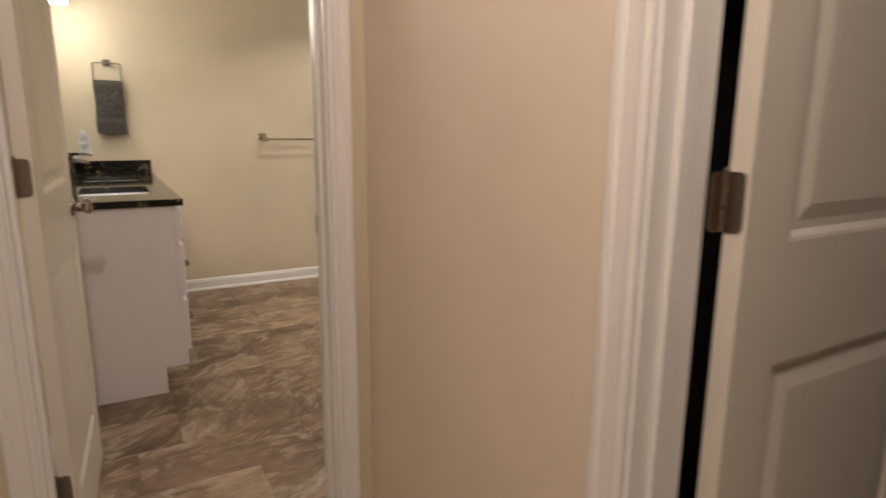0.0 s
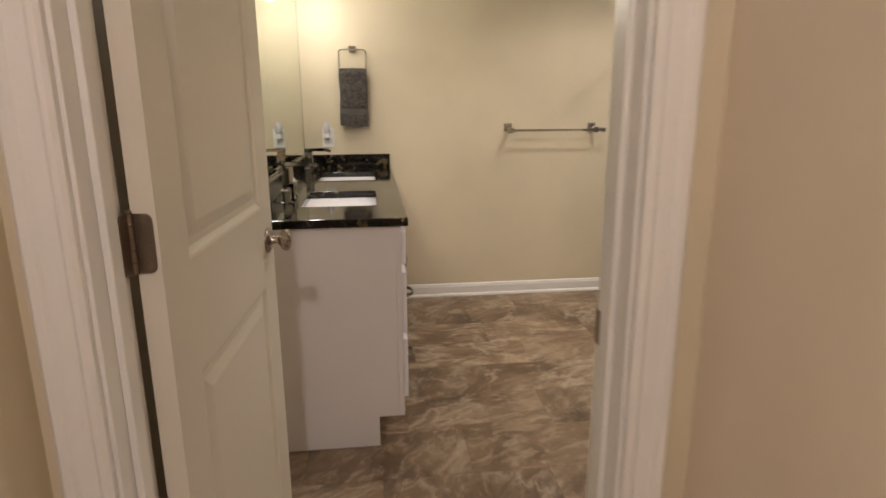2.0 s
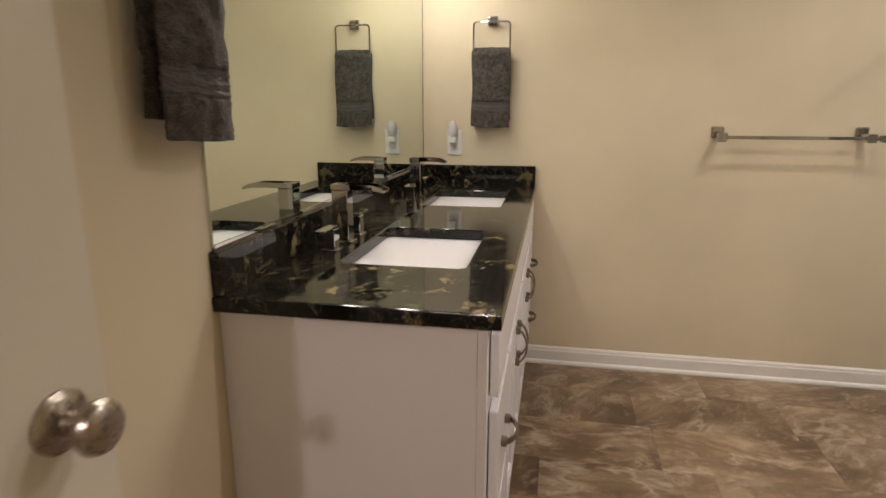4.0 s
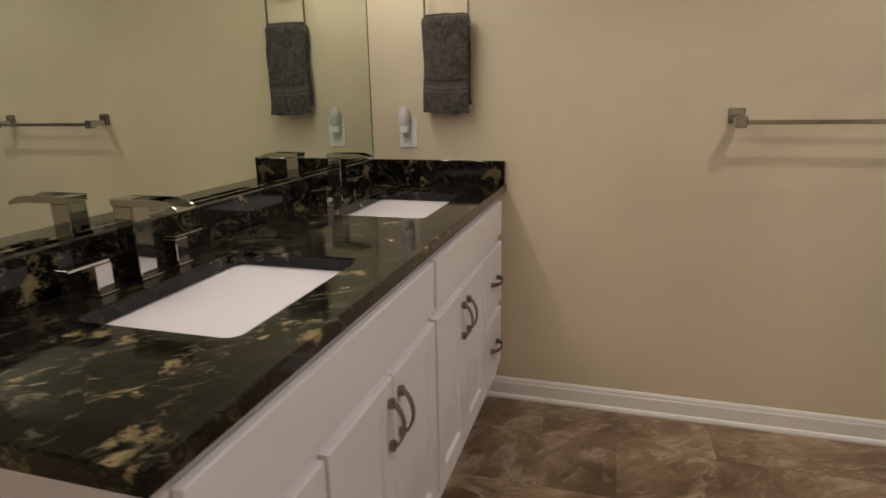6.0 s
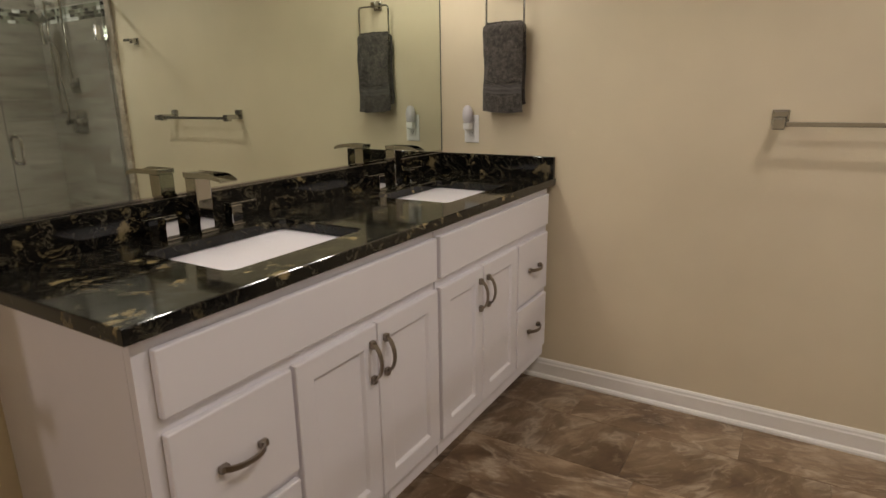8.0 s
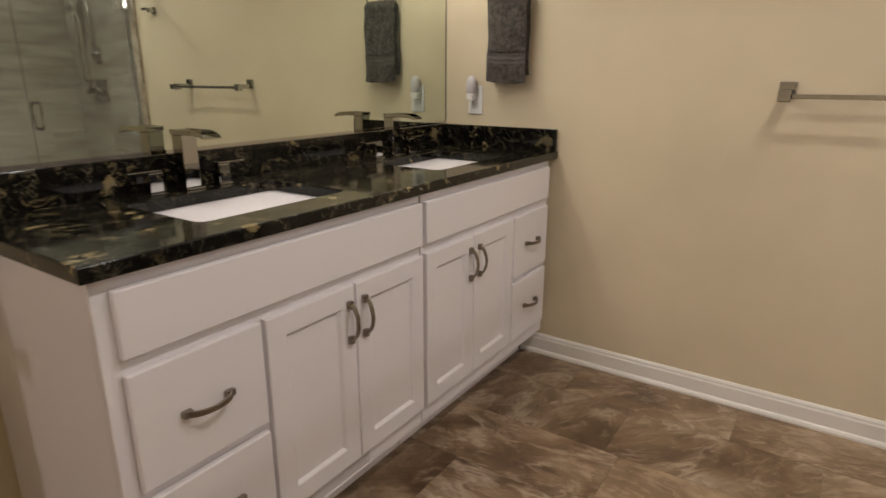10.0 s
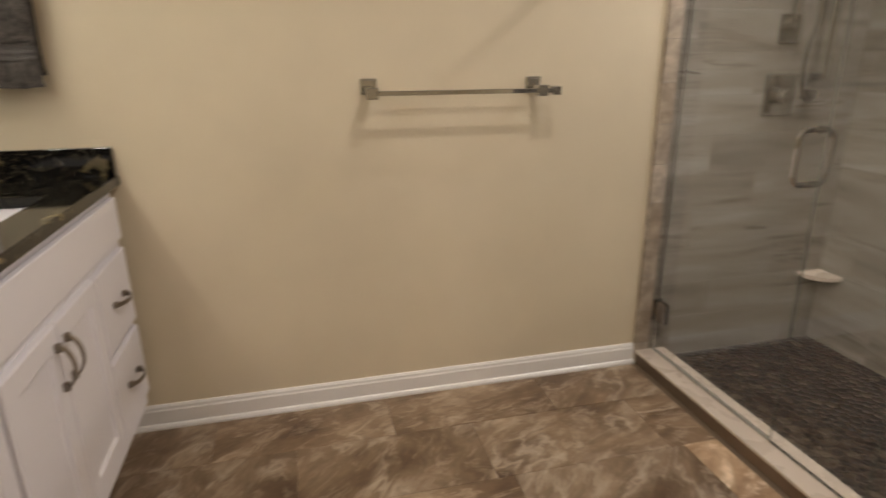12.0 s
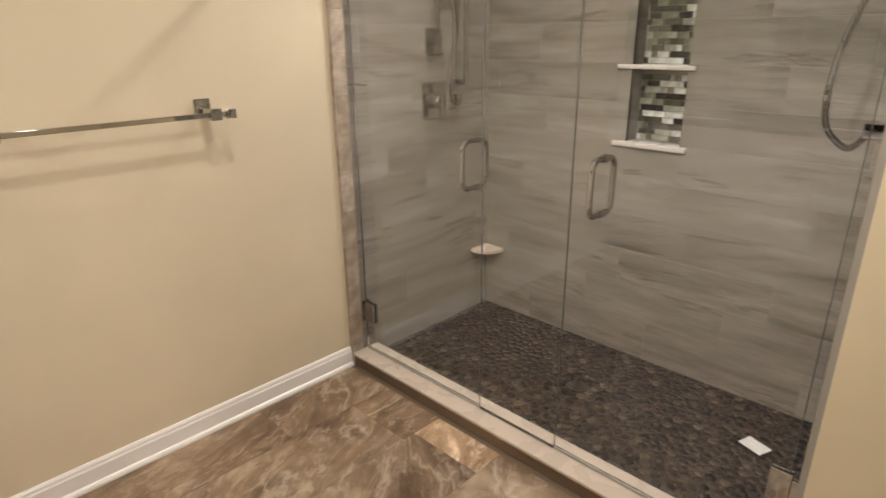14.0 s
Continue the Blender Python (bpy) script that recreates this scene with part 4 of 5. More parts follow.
# wall tiles: three tiled walls round the shower
bm = box(B(), WE + 0.0755, SX + 0.0115, WN - 0.0166, WN - 0.0005, 0.0, H - 0.001)
t_n = structure("shower_wall_north", bm, PALE_GROUT, "shower wall of grey wood-look stone tiles", "tiled wall")
NY0, NY1, NZ0, NZ1 = 3.028, 3.250, 0.955, 1.640
bm = B()
for a in ((SY + 0.005, WN - 0.017, 0.0, NZ0), (SY + 0.005, WN - 0.017, NZ1, H - 0.001), (SY + 0.005, NY0, NZ0, NZ1), (NY1, WN - 0.017, NZ0, NZ1)):
    box(bm, SX - 0.0046, SX + 0.0115, *a)
t_b = structure("shower_wall_back", bm, PALE_GROUT, "shower back wall of grey wood-look stone tiles", "tiled wall")
bm = box(B(), WE + 0.02, SX - 0.0050, SY - 0.0115, SY + 0.0046, 0.0, H - 0.001)
t_s = structure("shower_wall_south", bm, PALE_GROUT, "shower wall of grey wood-look stone tiles", "tiled wall")

TL, GAP = 0.610, 0.0015
BAND0, BAND1 = 1.765, 1.865
JOINTS = (PAN - 0.006, *(0.046 + 0.152 * k for k in range(1, 12)), BAND0 - 0.001)
ROW_Z = tuple((a + 0.001, b - 0.001) for a, b in zip(JOINTS, JOINTS[1:])) + tuple((BAND1 + 0.002 + 0.152 * k, min(BAND1 + 0.152 * (k + 1), H - 0.002)) for k in range(4))
SHIFT = (0.42, 0.115, 0.27, 0.54, 0.35, 0.06, 0.47, 0.195)
cache = {}


def flat_tile(name, parent, axis, u0, u1, z0, z1, face, thick, mat, bev=0.0007):
    """One tile of a wall: axis 'x' runs along x and faces -y; 'y' runs along y and faces -x; 'X' runs along x and faces +y."""
    key = (axis, round(u1 - u0, 4), round(z1 - z0, 4), thick, mat.name)
    if key not in cache:
        w, h = (u1 - u0) / 2, (z1 - z0) / 2
        bm = B()
        rings_panel(bm, lambda u, v, d: Vector((u, d, v)) if axis == "x" else (Vector((u, -d, v)) if axis == "X" else Vector((d, u, v))), -w, w, -h, h, ((0, thick), (0, bev), (bev, 0)))
        cache[key] = mesh_of(name, bm, mat)
    ob = new(name, cache[key])
    ob.parent = parent
    c = (u0 + u1) / 2
    ob.location = (face, c, (z0 + z1) / 2) if axis == "y" else (c, face, (z0 + z1) / 2)
    return ob


def cut(spans, lo, hi):
    """Takes the stretch lo..hi out of a list of stretches."""
    out = []
    for a, b in spans:
        if b <= lo or a >= hi:
            out.append((a, b))
        else:
            if a < lo - 0.004:
                out.append((a, lo))
            if b > hi + 0.004:
                out.append((hi, b))
    return out


def tile_row(parent, axis, lo, hi, z0, z1, face, thick, offset, hole=None):
    u = lo - offset
    while u < hi:
        a, b = max(u, lo), min(u + TL - GAP, hi)
        if b - a > 0.012:
            pieces = [(a, b, z0, z1)]
            if hole and z1 > hole[2] and z0 < hole[3] and b > hole[0] and a < hole[1]:
                pieces = [(p, q, z0, z1) for p, q in cut([(a, b)], hole[0], hole[1])]
                p, q = max(a, hole[0]), min(b, hole[1])
                for s, t in cut([(z0, z1)], hole[2], hole[3]):
                    pieces.append((p, q, s, t))
            for p, q, s, t in pieces:
                flat_tile("tile", parent, axis, p, q, s, t, face, thick, TILE)
        u += TL


for r, (z0, z1) in enumerate(ROW_Z):
    tile_row(t_n, "x", WE + 0.078, SX - 0.001, z0, z1, WN - 0.018, 0.0075, SHIFT[(r + 3) % 8])
    tile_row(t_b, "y", SY + 0.001, WN - 0.019, z0, z1, SX - 0.006, 0.0075, SHIFT[r % 8], (NY0, NY1, NZ0, NZ1))
    tile_row(t_s, "X", WE + 0.022, SX - 0.007, z0, z1, SY + 0.006, 0.0075, SHIFT[(r + 5) % 8])

# niche: box, mosaic back, sill and shelf
niche = structure("shower_niche", box(B(), SX + 0.085, SX + 0.090, NY0 - 0.002, NY1 + 0.002, NZ0 - 0.002, NZ1 + 0.002), PALE_GROUT, "recessed shower niche lined with glass mosaic", "niche")
for a in ((NY0 - 0.010, NY0, NZ0, NZ1), (NY1, NY1 + 0.010, NZ0, NZ1), (NY0 - 0.010, NY1 + 0.010, NZ1, NZ1 + 0.010), (NY0 - 0.010, NY1 + 0.010, NZ0 - 0.010, NZ0)):
    part("lining", box(B(), SX - 0.004, SX + 0.089, *a), TILE, niche)
part("niche_sill", box(B(), SX - 0.022, SX + 0.080, NY0 - 0.030, NY1 + 0.055, NZ0 - 0.0165, NZ0 + 0.003, 0.003), NICHE_STONE, niche, "cream stone sill")
part("niche_shelf", box(B(), SX - 0.020, SX + 0.080, NY0 - 0.030, NY1 + 0.058, 1.240, 1.256, 0.003), NICHE_STONE, niche, "cream stone shelf")


def mosaic(parent, axis, lo, hi, z0, z1, face, seed):
    """Rows of small glass bricks of three lengths."""
    g = random.Random(seed)
    rh = 0.0235
    n = int((z1 - z0) / rh)
    for k in range(n):
        u = lo - g.choice((0, 0.012, 0.024, 0.036))
        while u < hi:
            w = g.choice((0.024, 0.048, 0.048, 0.072))
            a, b = max(u, lo), min(u + w, hi)
            if b - a > 0.006:
                flat_tile("mosaic_tile", parent, axis, round(a + 0.0008, 4), round(b - 0.0008, 4), z0 + k * rh + 0.0008, z0 + (k + 1) * rh - 0.0008, face, 0.004, MOSAIC, 0.0006)
            u += w


mosaic(niche, "y", NY0, NY1, NZ0 + 0.004, 1.239, SX + 0.080, 3)
mosaic(niche, "y", NY0, NY1, 1.257, NZ1, SX + 0.080, 4)
mosaic(t_b, "y", SY + 0.001, WN - 0.019, BAND0, BAND1, SX - 0.006, 6)
mosaic(t_n, "x", WE + 0.078, SX - 0.007, BAND0, BAND1, WN - 0.018, 7)
mosaic(t_s, "X", WE + 0.022, SX - 0.007, BAND0, BAND1, SY + 0.006, 8)

# corner shelf
bm = B()
n, rad, cz = 14, 0.118, 0.328
fc = [(SX - 0.0065, WN - 0.0185)] + [(SX - 0.0065 - rad * math.cos(radians(90 * k / n)) ** 0.8, WN - 0.0185 - rad * math.sin(radians(90 * k / n)) ** 0.8) for k in range(n + 1)]
lo = [bm.verts.new((x, y, cz)) for x, y in fc]
hi = [bm.verts.new((x, y, cz + 0.018)) for x, y in fc]
bm.faces.new(lo[::-1])
bm.faces.new(hi)
for k in range(len(fc)):
    j = (k + 1) % len(fc)
    bm.faces.new((lo[k], lo[j], hi[j], hi[k]))
bmesh.ops.bevel(bm, geom=[e for e in bm.edges if abs(e.verts[0].co.z - e.verts[1].co.z) < 0.001], offset=0.003, segments=2, affect="EDGES")
top = thing("corner_shelf", "small pale stone corner foot rest in the shower", "shelf")
part("shelf", bm, SILL, top, smooth=True)


def shower_set(x, wall, s, valve_z):
    """A hand shower on a wall: square valve plate with a lever, a slide rail, a hose and a handset. s: the way off the wall."""
    top = thing("hand_shower", "chrome hand shower with hose and square valve plate", "shower fitting", "shower fittings")
    Y = lambda d: wall + s * d
    def bx(x0, x1, d0, d1, z0, z1, bev=0.002):
        return box(B(), x0, x1, min(Y(d0), Y(d1)), max(Y(d0), Y(d1)), z0, z1, bev)
    plate = part("valve_plate", bx(x - 0.070, x + 0.070, 0.0005, 0.008, valve_z - 0.076, valve_z + 0.078, 0.003), CHROME, top, "square chrome valve plate")
    bm = lathe(B(), (x - 0.008, Y(0.008), valve_z), (0, s, 0), ((0, 0.036), (0.010, 0.036), (0.014, 0.030), (0.038, 0.028), (0.046, 0.022), (0.048, 0.006)), 28)
    part("valve_knob", bm, CHROME, plate, smooth=True)
    part("valve_lever", bx(x - 0.016, x + 0.0, 0.050, 0.062, valve_z - 0.070, valve_z + 0.006), CHROME, plate)
    d = part("diverter_plate", bx(x - 0.046, x + 0.046, 0.0005, 0.008, valve_z + 0.192, valve_z + 0.296), CHROME, top, "chrome diverter plate")
    part("diverter_knob", cyl(B(), (x - 0.004, Y(0.008), valve_z + 0.250), (x - 0.004, Y(0.045), valve_z + 0.250), 0.017), CHROME, d, smooth=True)
    part("diverter_lever", bx(x - 0.010, x + 0.002, 0.036, 0.046, valve_z + 0.205, valve_z + 0.252), CHROME, d)
    part("outlet", bx(x + 0.100, x + 0.142, 0.0005, 0.040, valve_z - 0.016, valve_z + 0.020), CHROME, top)
    key = [Vector((x + a, Y(b), valve_z + c)) for a, b, c in ((0.118, 0.048, -0.006), (0.085, 0.062, -0.022), (0.050, 0.068, 0.004), (0.026, 0.070, 0.080), (0.034, 0.070, 0.170), (0.062, 0.068, 0.270), (0.060, 0.066, 0.350), (0.044, 0.066, 0.440), (0.070, 0.076, 0.520), (0.145, 0.086, 0.545))]
    pts = []
    for p, q, r, t in zip([key[0]] + key, key, key[1:], key[2:] + [key[-1]]):
        for k in range(6):
            f = k / 6
            pts.append(0.5 * ((2 * q) + (r - p) * f + (2 * p - 5 * q + 4 * r - t) * f * f + (3 * q - p - 3 * r + t) * f ** 3))
    part("hose", tube(B(), pts, 0.0075, 10), CHROME, top, "silver flexible hose", smooth=True)
    part("riser", cyl(B(), (x + 0.006, Y(0.022), valve_z + 0.297), (x + 0.006, Y(0.022), valve_z + 0.900), 0.0085), CHROME, top, smooth=True)
    part("rail", cyl(B(), (x + 0.150, Y(0.05), valve_z + 0.060), (x + 0.150, Y(0.05), valve_z + 0.80), 0.009), CHROME, top, smooth=True)
    for z in (0.070, 0.79):
        part("rail_post", cyl(B(), (x + 0.150, Y(0.0), valve_z + z), (x + 0.150, Y(0.05), valve_z + z), 0.011), CHROME, top, smooth=True)
    bm = cyl(B(), (x + 0.150, Y(0.085), valve_z + 0.52), (x + 0.150, Y(0.10), valve_z + 0.68), 0.012, 0.014)
    cyl(bm, (x + 0.150, Y(0.085), valve_z + 0.70), (x + 0.150, Y(0.125), valve_z + 0.69), 0.045, 0.048)
    part("handset", bm, CHROME, top, smooth=True)
    part("holder", cyl(B(), (x + 0.150, Y(0.05), valve_z + 0.56), (x + 0.150, Y(0.09), valve_z + 0.56), 0.016), CHROME, top, smooth=True)
    return top


shower_set(2.955, WN - 0.018, -1, 1.103)


def wall_hose(x, wall, z):
    """The second hand shower: a square elbow on the near wall with a looped hose up to its handset on a rail."""
    top = thing("hand_shower", "chrome hand shower with a looped silver hose", "shower fitting", "shower fittings")
    part("elbow_plate", box(B(), x - 0.030, x + 0.030, wall + 0.0005, wall + 0.010, z - 0.030, z + 0.030, 0.002), CHROME, top)
    part("elbow", box(B(), x - 0.018, x + 0.018, wall + 0.010, wall + 0.075, z - 0.018, z + 0.018, 0.002), CHROME, top)
    key = [Vector(p) for p in ((x, wall + 0.064, z + 0.0), (x + 0.010, wall + 0.085, z - 0.035), (x + 0.020, wall + 0.110, z - 0.046), (x - 0.030, wall + 0.144, z + 0.004), (x - 0.060, wall + 0.148, z + 0.087), (x - 0.015, wall + 0.148, z + 0.180), (x + 0.060, wall + 0.135, z + 0.29), (x + 0.085, wall + 0.105, z + 0.45), (x + 0.085, wall + 0.085, z + 0.58))]
    pts = []
    for a, b, c, d in zip([key[0]] + key, key, key[1:], key[2:] + [key[-1]]):
        for k in range(7):
            t = k / 7
            pts.append(0.5 * ((2 * b) + (c - a) * t + (2 * a - 5 * b + 4 * c - d) * t * t + (3 * b - a - 3 * c + d) * t ** 3))
    part("hose", tube(B(), pts, 0.0075, 10), CHROME, top, "silver flexible hose", smooth=True)
    part("rail", cyl(B(), (x + 0.085, wall + 0.05, z + 0.14), (x + 0.085, wall + 0.05, z + 0.80), 0.009), CHROME, top, smooth=True)
    for h in (0.15, 0.79):
        part("rail_post", cyl(B(), (x + 0.085, wall, z + h), (x + 0.085, wall + 0.05, z + h), 0.011), CHROME, top, smooth=True)
    bm = cyl(B(), (x + 0.085, wall + 0.085, z + 0.57), (x + 0.085, wall + 0.10, z + 0.73), 0.012, 0.014)
    cyl(bm, (x + 0.085, wall + 0.085, z + 0.75), (x + 0.085, wall + 0.125, z + 0.74), 0.045, 0.048)
    part("handset", bm, CHROME, top, smooth=True)
    return top


wall_hose(2.72, SY + 0.006, 1.156)

# drain
top = thing("shower_drain", "round chrome shower drain grate", "drain")
dx, dy = 2.937, 3.158
part("rim", lathe(B(), (dx, dy, PAN - 0.006), (0, 0, 1), ((0, 0.040), (0.012, 0.040), (0.013, 0.034), (0.009, 0.033)), 32), CHROME, top, smooth=True)
bm = B()
for k in range(-3, 4):
    w = math.sqrt(0.033 ** 2 - (k * 0.009) ** 2)
    box(bm, dx - w, dx + w, dy + k * 0.009 - 0.0020, dy + k * 0.009 + 0.0020, PAN + 0.004, PAN + 0.0075)
part("grate", bm, CHROME, top)

# white card left on the pebbles
top = thing("paper_card", "small white card lying on the shower pebbles", "card")
pc = part("card", box(B(), -0.030, 0.030, -0.042, 0.042, 0.0, 0.004, 0.0015), PLASTIC, top)
top.matrix_basis = pose(3.03, 2.512, PAN + 0.0095, 0, 0, -20)

# ---- things on the walls ----


def square_post(bm, x, y, z, s=0.022, out=0.055):
    """A square wall post facing -y."""
    box(bm, x - s, x + s, y - 0.011, y, z - s, z + s, 0.002)
    box(bm, x - s * 0.62, x + s * 0.62, y - out, y - 0.011, z - s * 0.62, z + s * 0.62, 0.002)


BARZ = 1.161
top = thing("towel_bar", "polished chrome square double-post towel bar", "towel bar")


def bar_post(x):
    """A square wall plate, a waisted neck and a square head that holds the bar."""
    bm = box(B(), x - 0.026, x + 0.026, WN - 0.0095, WN - 0.0005, BARZ - 0.026, BARZ + 0.026, 0.0025, 3)
    box(bm, x - 0.0215, x + 0.0215, WN - 0.016, WN - 0.0095, BARZ - 0.0215, BARZ + 0.0215, 0.002)
    box(bm, x - 0.0125, x + 0.0125, WN - 0.074, WN - 0.016, BARZ - 0.025, BARZ + 0.000, 0.003)
    p = part("post", bm, CHROME, top)
    part("head", box(B(), x - 0.0185, x + 0.0185, WN - 0.104, WN - 0.0725, BARZ - 0.0355, BARZ + 0.0010, 0.003, 3), CHROME, p)
    return p


bar_post(1.345)
bar_post(1.922)
part("bar", box(B(), 1.3640, 1.9030, WN - 0.0945, WN - 0.0835, BARZ - 0.0255, BARZ - 0.0105, 0.0015), CHROME, top)
part("bar_end", box(B(), 1.9410, 1.9580, WN - 0.0945, WN - 0.0835, BARZ - 0.0255, BARZ - 0.0105, 0.0015), CHROME, top)
part("end_cap", box(B(), 1.9582, 1.9880, WN - 0.1020, WN - 0.0750, BARZ - 0.0330, BARZ - 0.0040, 0.0025), CHROME, top)

top = thing("robe_hook", "polished chrome square robe hook", "hook")
bm = B()
square_post(bm, 2.215, WN - 0.0005, 1.600, 0.021, 0.045)
box(bm, 2.205, 2.262, WN - 0.062, WN - 0.0455, 1.598, 1.614, 0.002)
part("hook", bm, CHROME, top)

# outlet with a plugged-in night light
top = thing("wall_outlet", "white duplex wall outlet", "outlet")
ox, oz = 0.162, 1.105
part("plate", box(B(), ox - 0.036, ox + 0.036, WN - 0.006, WN - 0.0005, oz - 0.060, oz + 0.060, 0.003), PLASTIC, top)
for dz in (-0.02, 0.02):
    r = part("receptacle", box(B(), ox - 0.017, ox + 0.017, WN - 0.0085, WN - 0.0062, oz + dz - 0.0145, oz + dz + 0.0145, 0.002), PLASTIC, top)
    # slots stand proud, the shade of their holes painted as black
    bm = B()
    for d in (-0.006, 0.006):
        box(bm, ox + d - 0.0012, ox + d + 0.0012, WN - 0.0090, WN - 0.0086, oz + dz - 0.001, oz + dz + 0.007)
    cyl(bm, (ox, WN - 0.0090, oz + dz - 0.007), (ox, WN - 0.0086, oz + dz - 0.007), 0.0022, n=10)
    part("slots", bm, UNLIT_BLACK, r)
top = thing("night_light", "white plug-in night light in the outlet", "night light")
bm = lathe(B(), (ox - 0.006, WN - 0.030, oz + 0.028), (0, 0, 1), ((0, 0.0175), (0.015, 0.0215), (0.036, 0.0230), (0.054, 0.0205), (0.066, 0.0150), (0.073, 0.0060)), 24)
part("shade", bm, FROSTED, top, "frosted lilac-white shade", smooth=True)
part("body", box(B(), ox - 0.023, ox + 0.011, WN - 0.046, WN - 0.012, oz - 0.002, oz + 0.0275, 0.005, 3), PLASTIC, top)
part("plug", box(B(), ox - 0.020, ox + 0.010, WN - 0.030, WN - 0.0092, oz + 0.006, oz + 0.034, 0.002), PLASTIC, top)


def ring_towel(name, at, seed, label):
    """A square towel ring with a folded hand towel over it. Own frame: wall at y=0, facing -y, ring post at the origin."""
    rg = thing("towel_ring", "polished chrome square towel ring on the wall", "towel ring", "towel rings")
    rg.matrix_basis = at
    bm = B()
    square_post(bm, 0, -0.0005, 0, 0.021, 0.045)
    part("post", bm, CHROME, rg)
    w, drop, r = 0.083, 0.165, 0.014
    pts = []
    for cx, cz, a0 in ((w - r, -0.006 - r, 90), (w - r, -drop + r, 0), (-w + r, -drop + r, -90), (-w + r, -0.006 - r, 180)):
        for k in range(5):
            a = radians(a0 - 90 * k / 4) if a0 != 180 else radians(180 - 90 * k / 4)
            pts.append((cx + r * math.cos(a), -0.043, cz + r * math.sin(a)))
    pts.append(pts[0])
    part("ring", tube(B(), pts, 0.0042, 10), CHROME, rg, smooth=True)
    tw = thing(name, label, "towel", "hand towels")
    tw.matrix_basis = at
    g = random.Random(seed)
    ph = [g.uniform(0, 6.28) for _ in range(6)]

    def sheet(d0, side, length, flare, v0=0.0, v1=1.0, proud=0.0):
        """One hanging fall of the towel, as a thick folded pad."""
        bm = B()
        nu, nv = 40, 76
        grid = {}
        for f in (0, 1):
            for i in range(nu + 1):
                for j in range(nv + 1):
                    u, v = i / nu, v0 + (v1 - v0) * j / nv
                    half = 0.088 + flare * v + 0.004 * math.sin(3 * v + ph[0]) - 0.017 * max(0, 1 - v / 0.06) ** 2 + 0.0016 * noise.noise(Vector((seed, v * 30, side + (2 if u > 0.5 else 5))))
                    x = (u - 0.5) * 2 * half + 0.0018 * math.sin(9 * v + ph[1])
                    z = -drop + 0.048 - length * v - 0.006 * math.sin(3.1 * u + ph[2]) * v + 0.004 * noise.noise(Vector((u * 5, seed, side)))
                    edge = 1 - abs(2 * u - 1) ** 4
                    th = 0.014 * edge * (0.75 + 0.25 * min(1, v * 6)) + 0.002 + proud
                    th *= math.sqrt(min(1.0, 0.02 + v / 0.045))
                    if 0.665 < v < 0.815:
                        th = th * 0.80 - 0.0008 * math.cos((v - 0.665) / 0.15 * 6 * math.pi)
                    wav = 0.0022 * noise.noise(Vector((x * 230, z * 230, 4.1 + side))) + 0.005 * math.sin(2 * math.pi * u * 1.1 + ph[3]) * v + 0.0055 * noise.noise(Vector((x * 30 + seed, z * 22, 1.3 + side)))
                    curl = 0.020 * max(0, 1 - v * 9) ** 2
                    y = d0 + side * (-curl) + wav + (th if f else -th)
                    grid[f, i, j] = bm.verts.new((x, y, z))
        for f in (0, 1):
            for i in range(nu):
                for j in range(nv):
                    q = [grid[f, i, j], grid[f, i + 1, j], grid[f, i + 1, j + 1], grid[f, i, j + 1]]
                    bm.faces.new(q if f else q[::-1])
        for i in range(nu):
            for j in (0, nv):
                bm.faces.new((grid[0, i, j], grid[0, i + 1, j], grid[1, i + 1, j], grid[1, i, j]))
        for j in range(nv):
            for i in (0, nu):
                bm.faces.new((grid[0, i, j], grid[0, i, j + 1], grid[1, i, j + 1], grid[1, i, j]))
        return bm

    part("front_fall", sheet(-0.060, -1, 0.352, 0.004), TERRY, tw, smooth=True)
    part("back_fall", sheet(-0.030, 1, 0.320, 0.006), TERRY, tw, smooth=True)
    part("woven_border", sheet(-0.060, -1, 0.352, 0.004, 0.69, 0.79, 0.0012), TERRY_BAND, tw, "flat woven border", smooth=True)
    return tw


ring_towel("hand_towel", pose(0.336, WN, 1.650), 11, "folded charcoal terry hand towel hanging on a ring")
ring_towel("hand_towel", pose(0.0, 2.068, 1.682, 0, 0, 90), 23, "folded charcoal terry hand towel hanging beside the mirror")

# ---- small repeated pieces: floor tiles and pebbles ----
OFFS = {0: 0.136, 1: 0.41, 2: 0.46, 3: 0.02, 4: 0.345, 5: 0.55, 6: 0.16, 7: 0.44, 8: 0.28, 9: 0.06}
fcache = {}
row = 0
y1 = 4.042
while y1 > WS0 + 0.06:
    y0 = y1 - 0.3015
    a0, a1 = max(y0 + 0.0004, WS0 + 0.055), min(y1 - 0.0004, WN - 0.001)
    u = OFFS.get(row, 0.3) - 0.61
    while u < WE:
        b0, b1 = max(u + 0.0004, 0.001), min(u + 0.61 - 0.0004, WE + 0.004)
        if b1 - b0 > 0.01 and a1 - a0 > 0.01:
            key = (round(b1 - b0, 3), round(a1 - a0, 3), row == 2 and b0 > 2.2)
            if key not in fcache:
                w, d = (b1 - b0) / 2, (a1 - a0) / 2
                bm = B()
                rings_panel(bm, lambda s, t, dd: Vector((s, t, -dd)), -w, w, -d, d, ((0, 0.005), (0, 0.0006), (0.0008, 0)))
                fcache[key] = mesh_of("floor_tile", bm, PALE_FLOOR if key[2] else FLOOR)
            ob = new("floor_tile", fcache[key])
            ob.parent = floor
            ob.location = ((b0 + b1) / 2, (a0 + a1) / 2, 0.0)
        u += 0.61
    y1 = y0
    row += 1

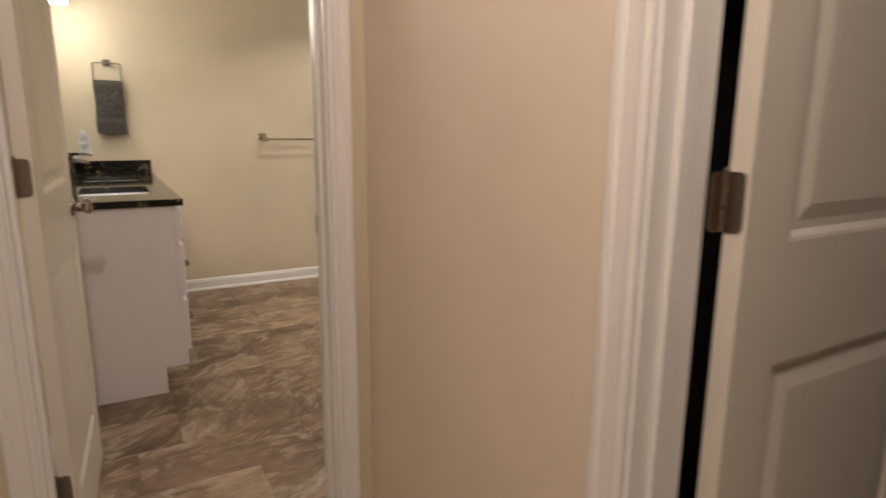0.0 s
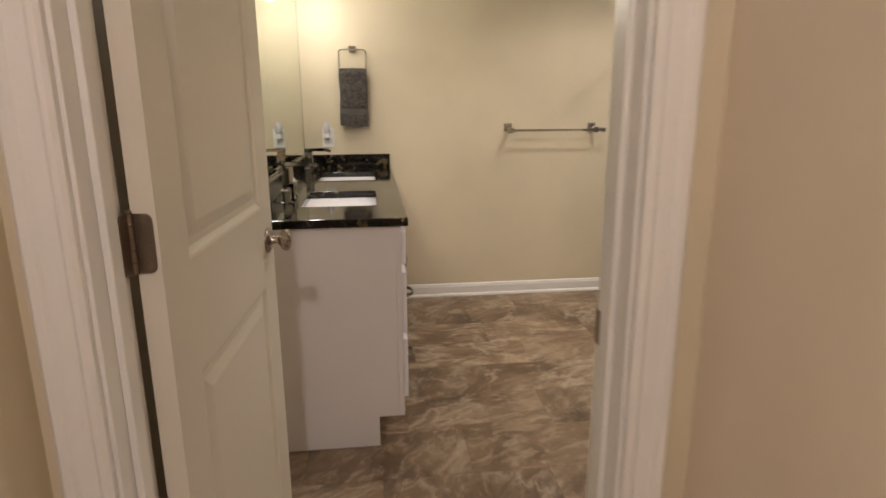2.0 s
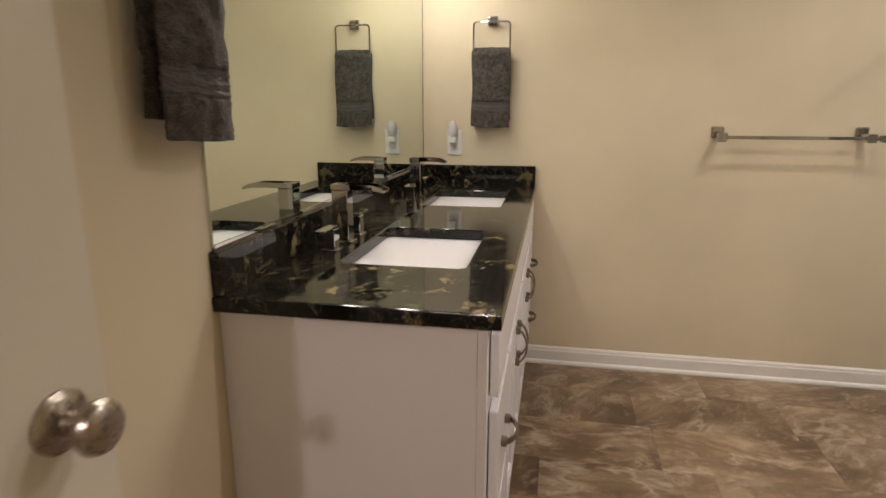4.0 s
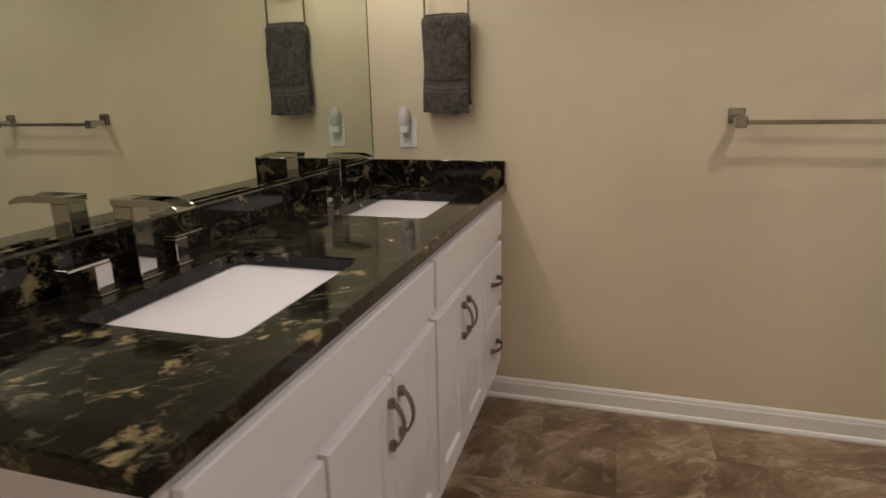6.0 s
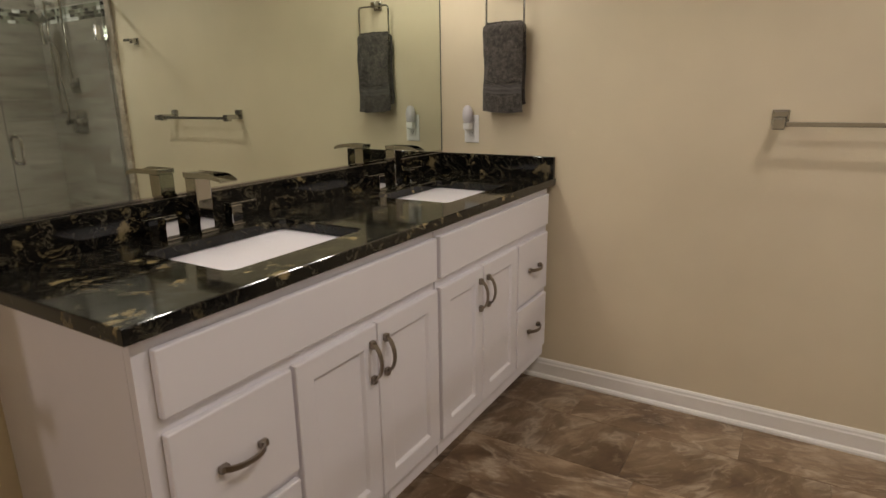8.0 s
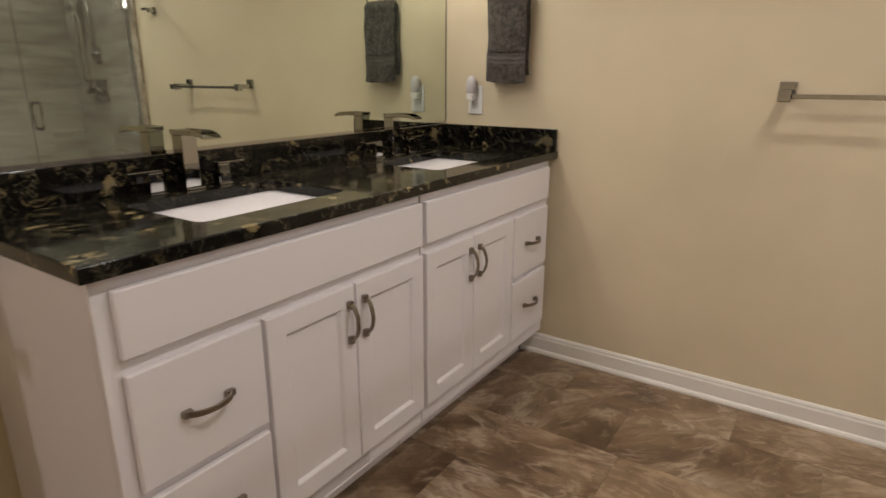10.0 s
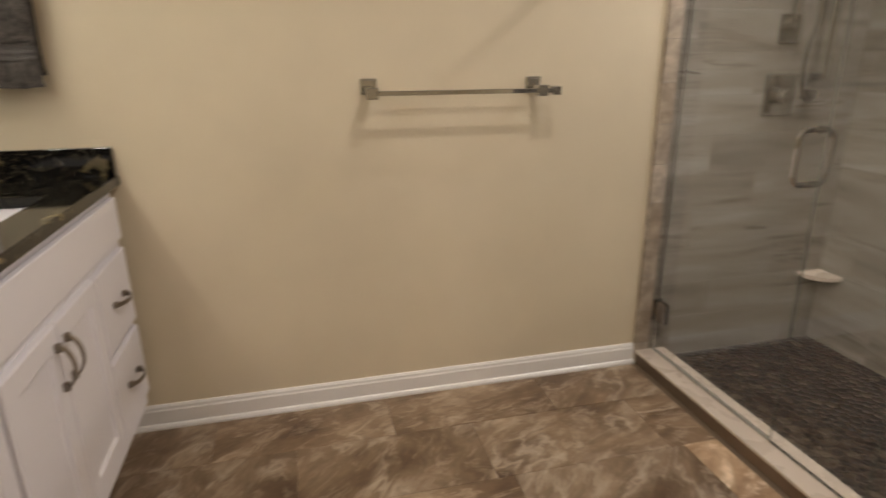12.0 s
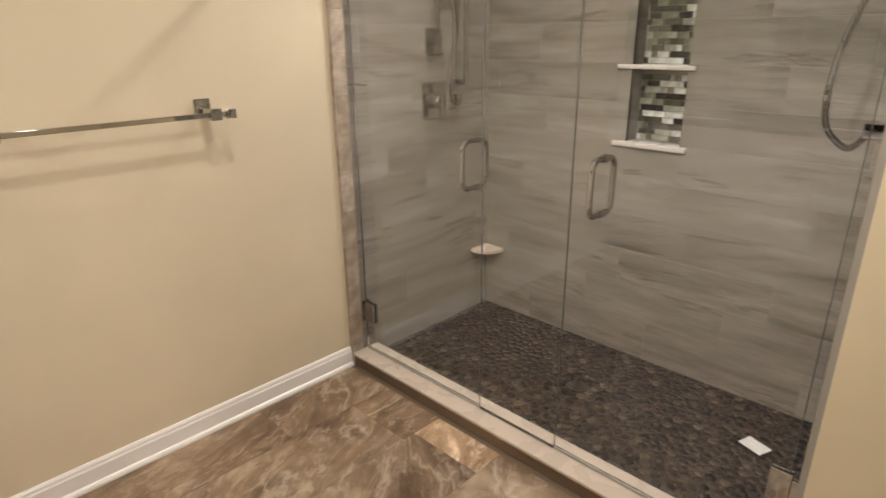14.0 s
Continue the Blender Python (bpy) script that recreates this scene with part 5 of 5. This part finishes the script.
g = random.Random(9)
pts = []
gx0, gx1, gy0, gy1 = CURB1 + 0.004, SX - 0.010, SY + 0.010, WN - 0.022
cell = 0.052
seen = {}
SIZES = [0.0190] * 1500 + [0.0172] * 7000 + [0.0152] * 14000 + [0.0126] * 16000 + [0.0096] * 16000
for rad in SIZES:
    rad *= g.uniform(0.93, 1.05)
    x, y = g.uniform(gx0, gx1), g.uniform(gy0, gy1)
    x, y = min(max(x, gx0 + rad), gx1 - rad), min(max(y, gy0 + rad), gy1 - rad)
    if math.hypot(x - dx, y - dy) < 0.042 + rad:
        continue
    k = (int(x / cell), int(y / cell))
    near = [p for a in (-1, 0, 1) for b in (-1, 0, 1) for p in seen.get((k[0] + a, k[1] + b), ())]
    if all(math.hypot(x - p[0], y - p[1]) > (rad + p[2]) * 0.885 for p in near):
        seen.setdefault(k, []).append((x, y, rad))
        pts.append((x, y, rad))
shapes = []
for s in range(8):
    bm = B()
    n = 10
    wob = [1 + g.uniform(-0.07, 0.07) for _ in range(n)]
    sq = g.uniform(0.86, 1.0)
    rows = []
    for sc, z in ((1.0, 0.0), (0.97, 0.60), (0.84, 0.95)):
        rows.append([bm.verts.new((sc * wob[k] * math.cos(2 * math.pi * k / n), sq * sc * wob[k] * math.sin(2 * math.pi * k / n), z)) for k in range(n)])
    for a, b in zip(rows, rows[1:]):
        for k in range(n):
            bm.faces.new((a[k], a[(k + 1) % n], b[(k + 1) % n], b[k]))
    tip = bm.verts.new((0, 0, 1.0))
    for k in range(n):
        bm.faces.new((rows[-1][k], rows[-1][(k + 1) % n], tip))
    shapes.append(mesh_of("pebble", bm, PEBBLE, True))
# the nearest stretch along the curb as single stones, the rest joined
single = sorted(pts, key=lambda p: p[0] + 0.35 * abs(p[1] - 3.2))[:300]
own = set(single)
for x, y, rad in single:
    ob = new("pebble", g.choice(shapes))
    ob.parent = pan
    ob.matrix_basis = pose(x, y, PAN - 0.005, 0, 0, g.uniform(0, 360)) @ Matrix.Diagonal((rad, rad, g.uniform(0.0065, 0.0085), 1))
vs, fs = [], []
for x, y, rad in pts:
    if (x, y, rad) in own:
        continue
    me = g.choice(shapes)
    m = pose(x, y, PAN - 0.005, 0, 0, g.uniform(0, 360)) @ Matrix.Diagonal((rad, rad, g.uniform(0.0065, 0.0085), 1))
    o = len(vs)
    vs.extend((m @ v.co)[:] for v in me.vertices)
    fs.extend(tuple(o + i for i in p.vertices) for p in me.polygons)
me = bpy.data.meshes.new("pebbles")
me.from_pydata(vs, [], fs)
me.materials.append(PEBBLE_FAR)
for p in me.polygons:
    p.use_smooth = True
ob = tagged(new("pebbles", me), kind="stuff")
ob.parent = pan
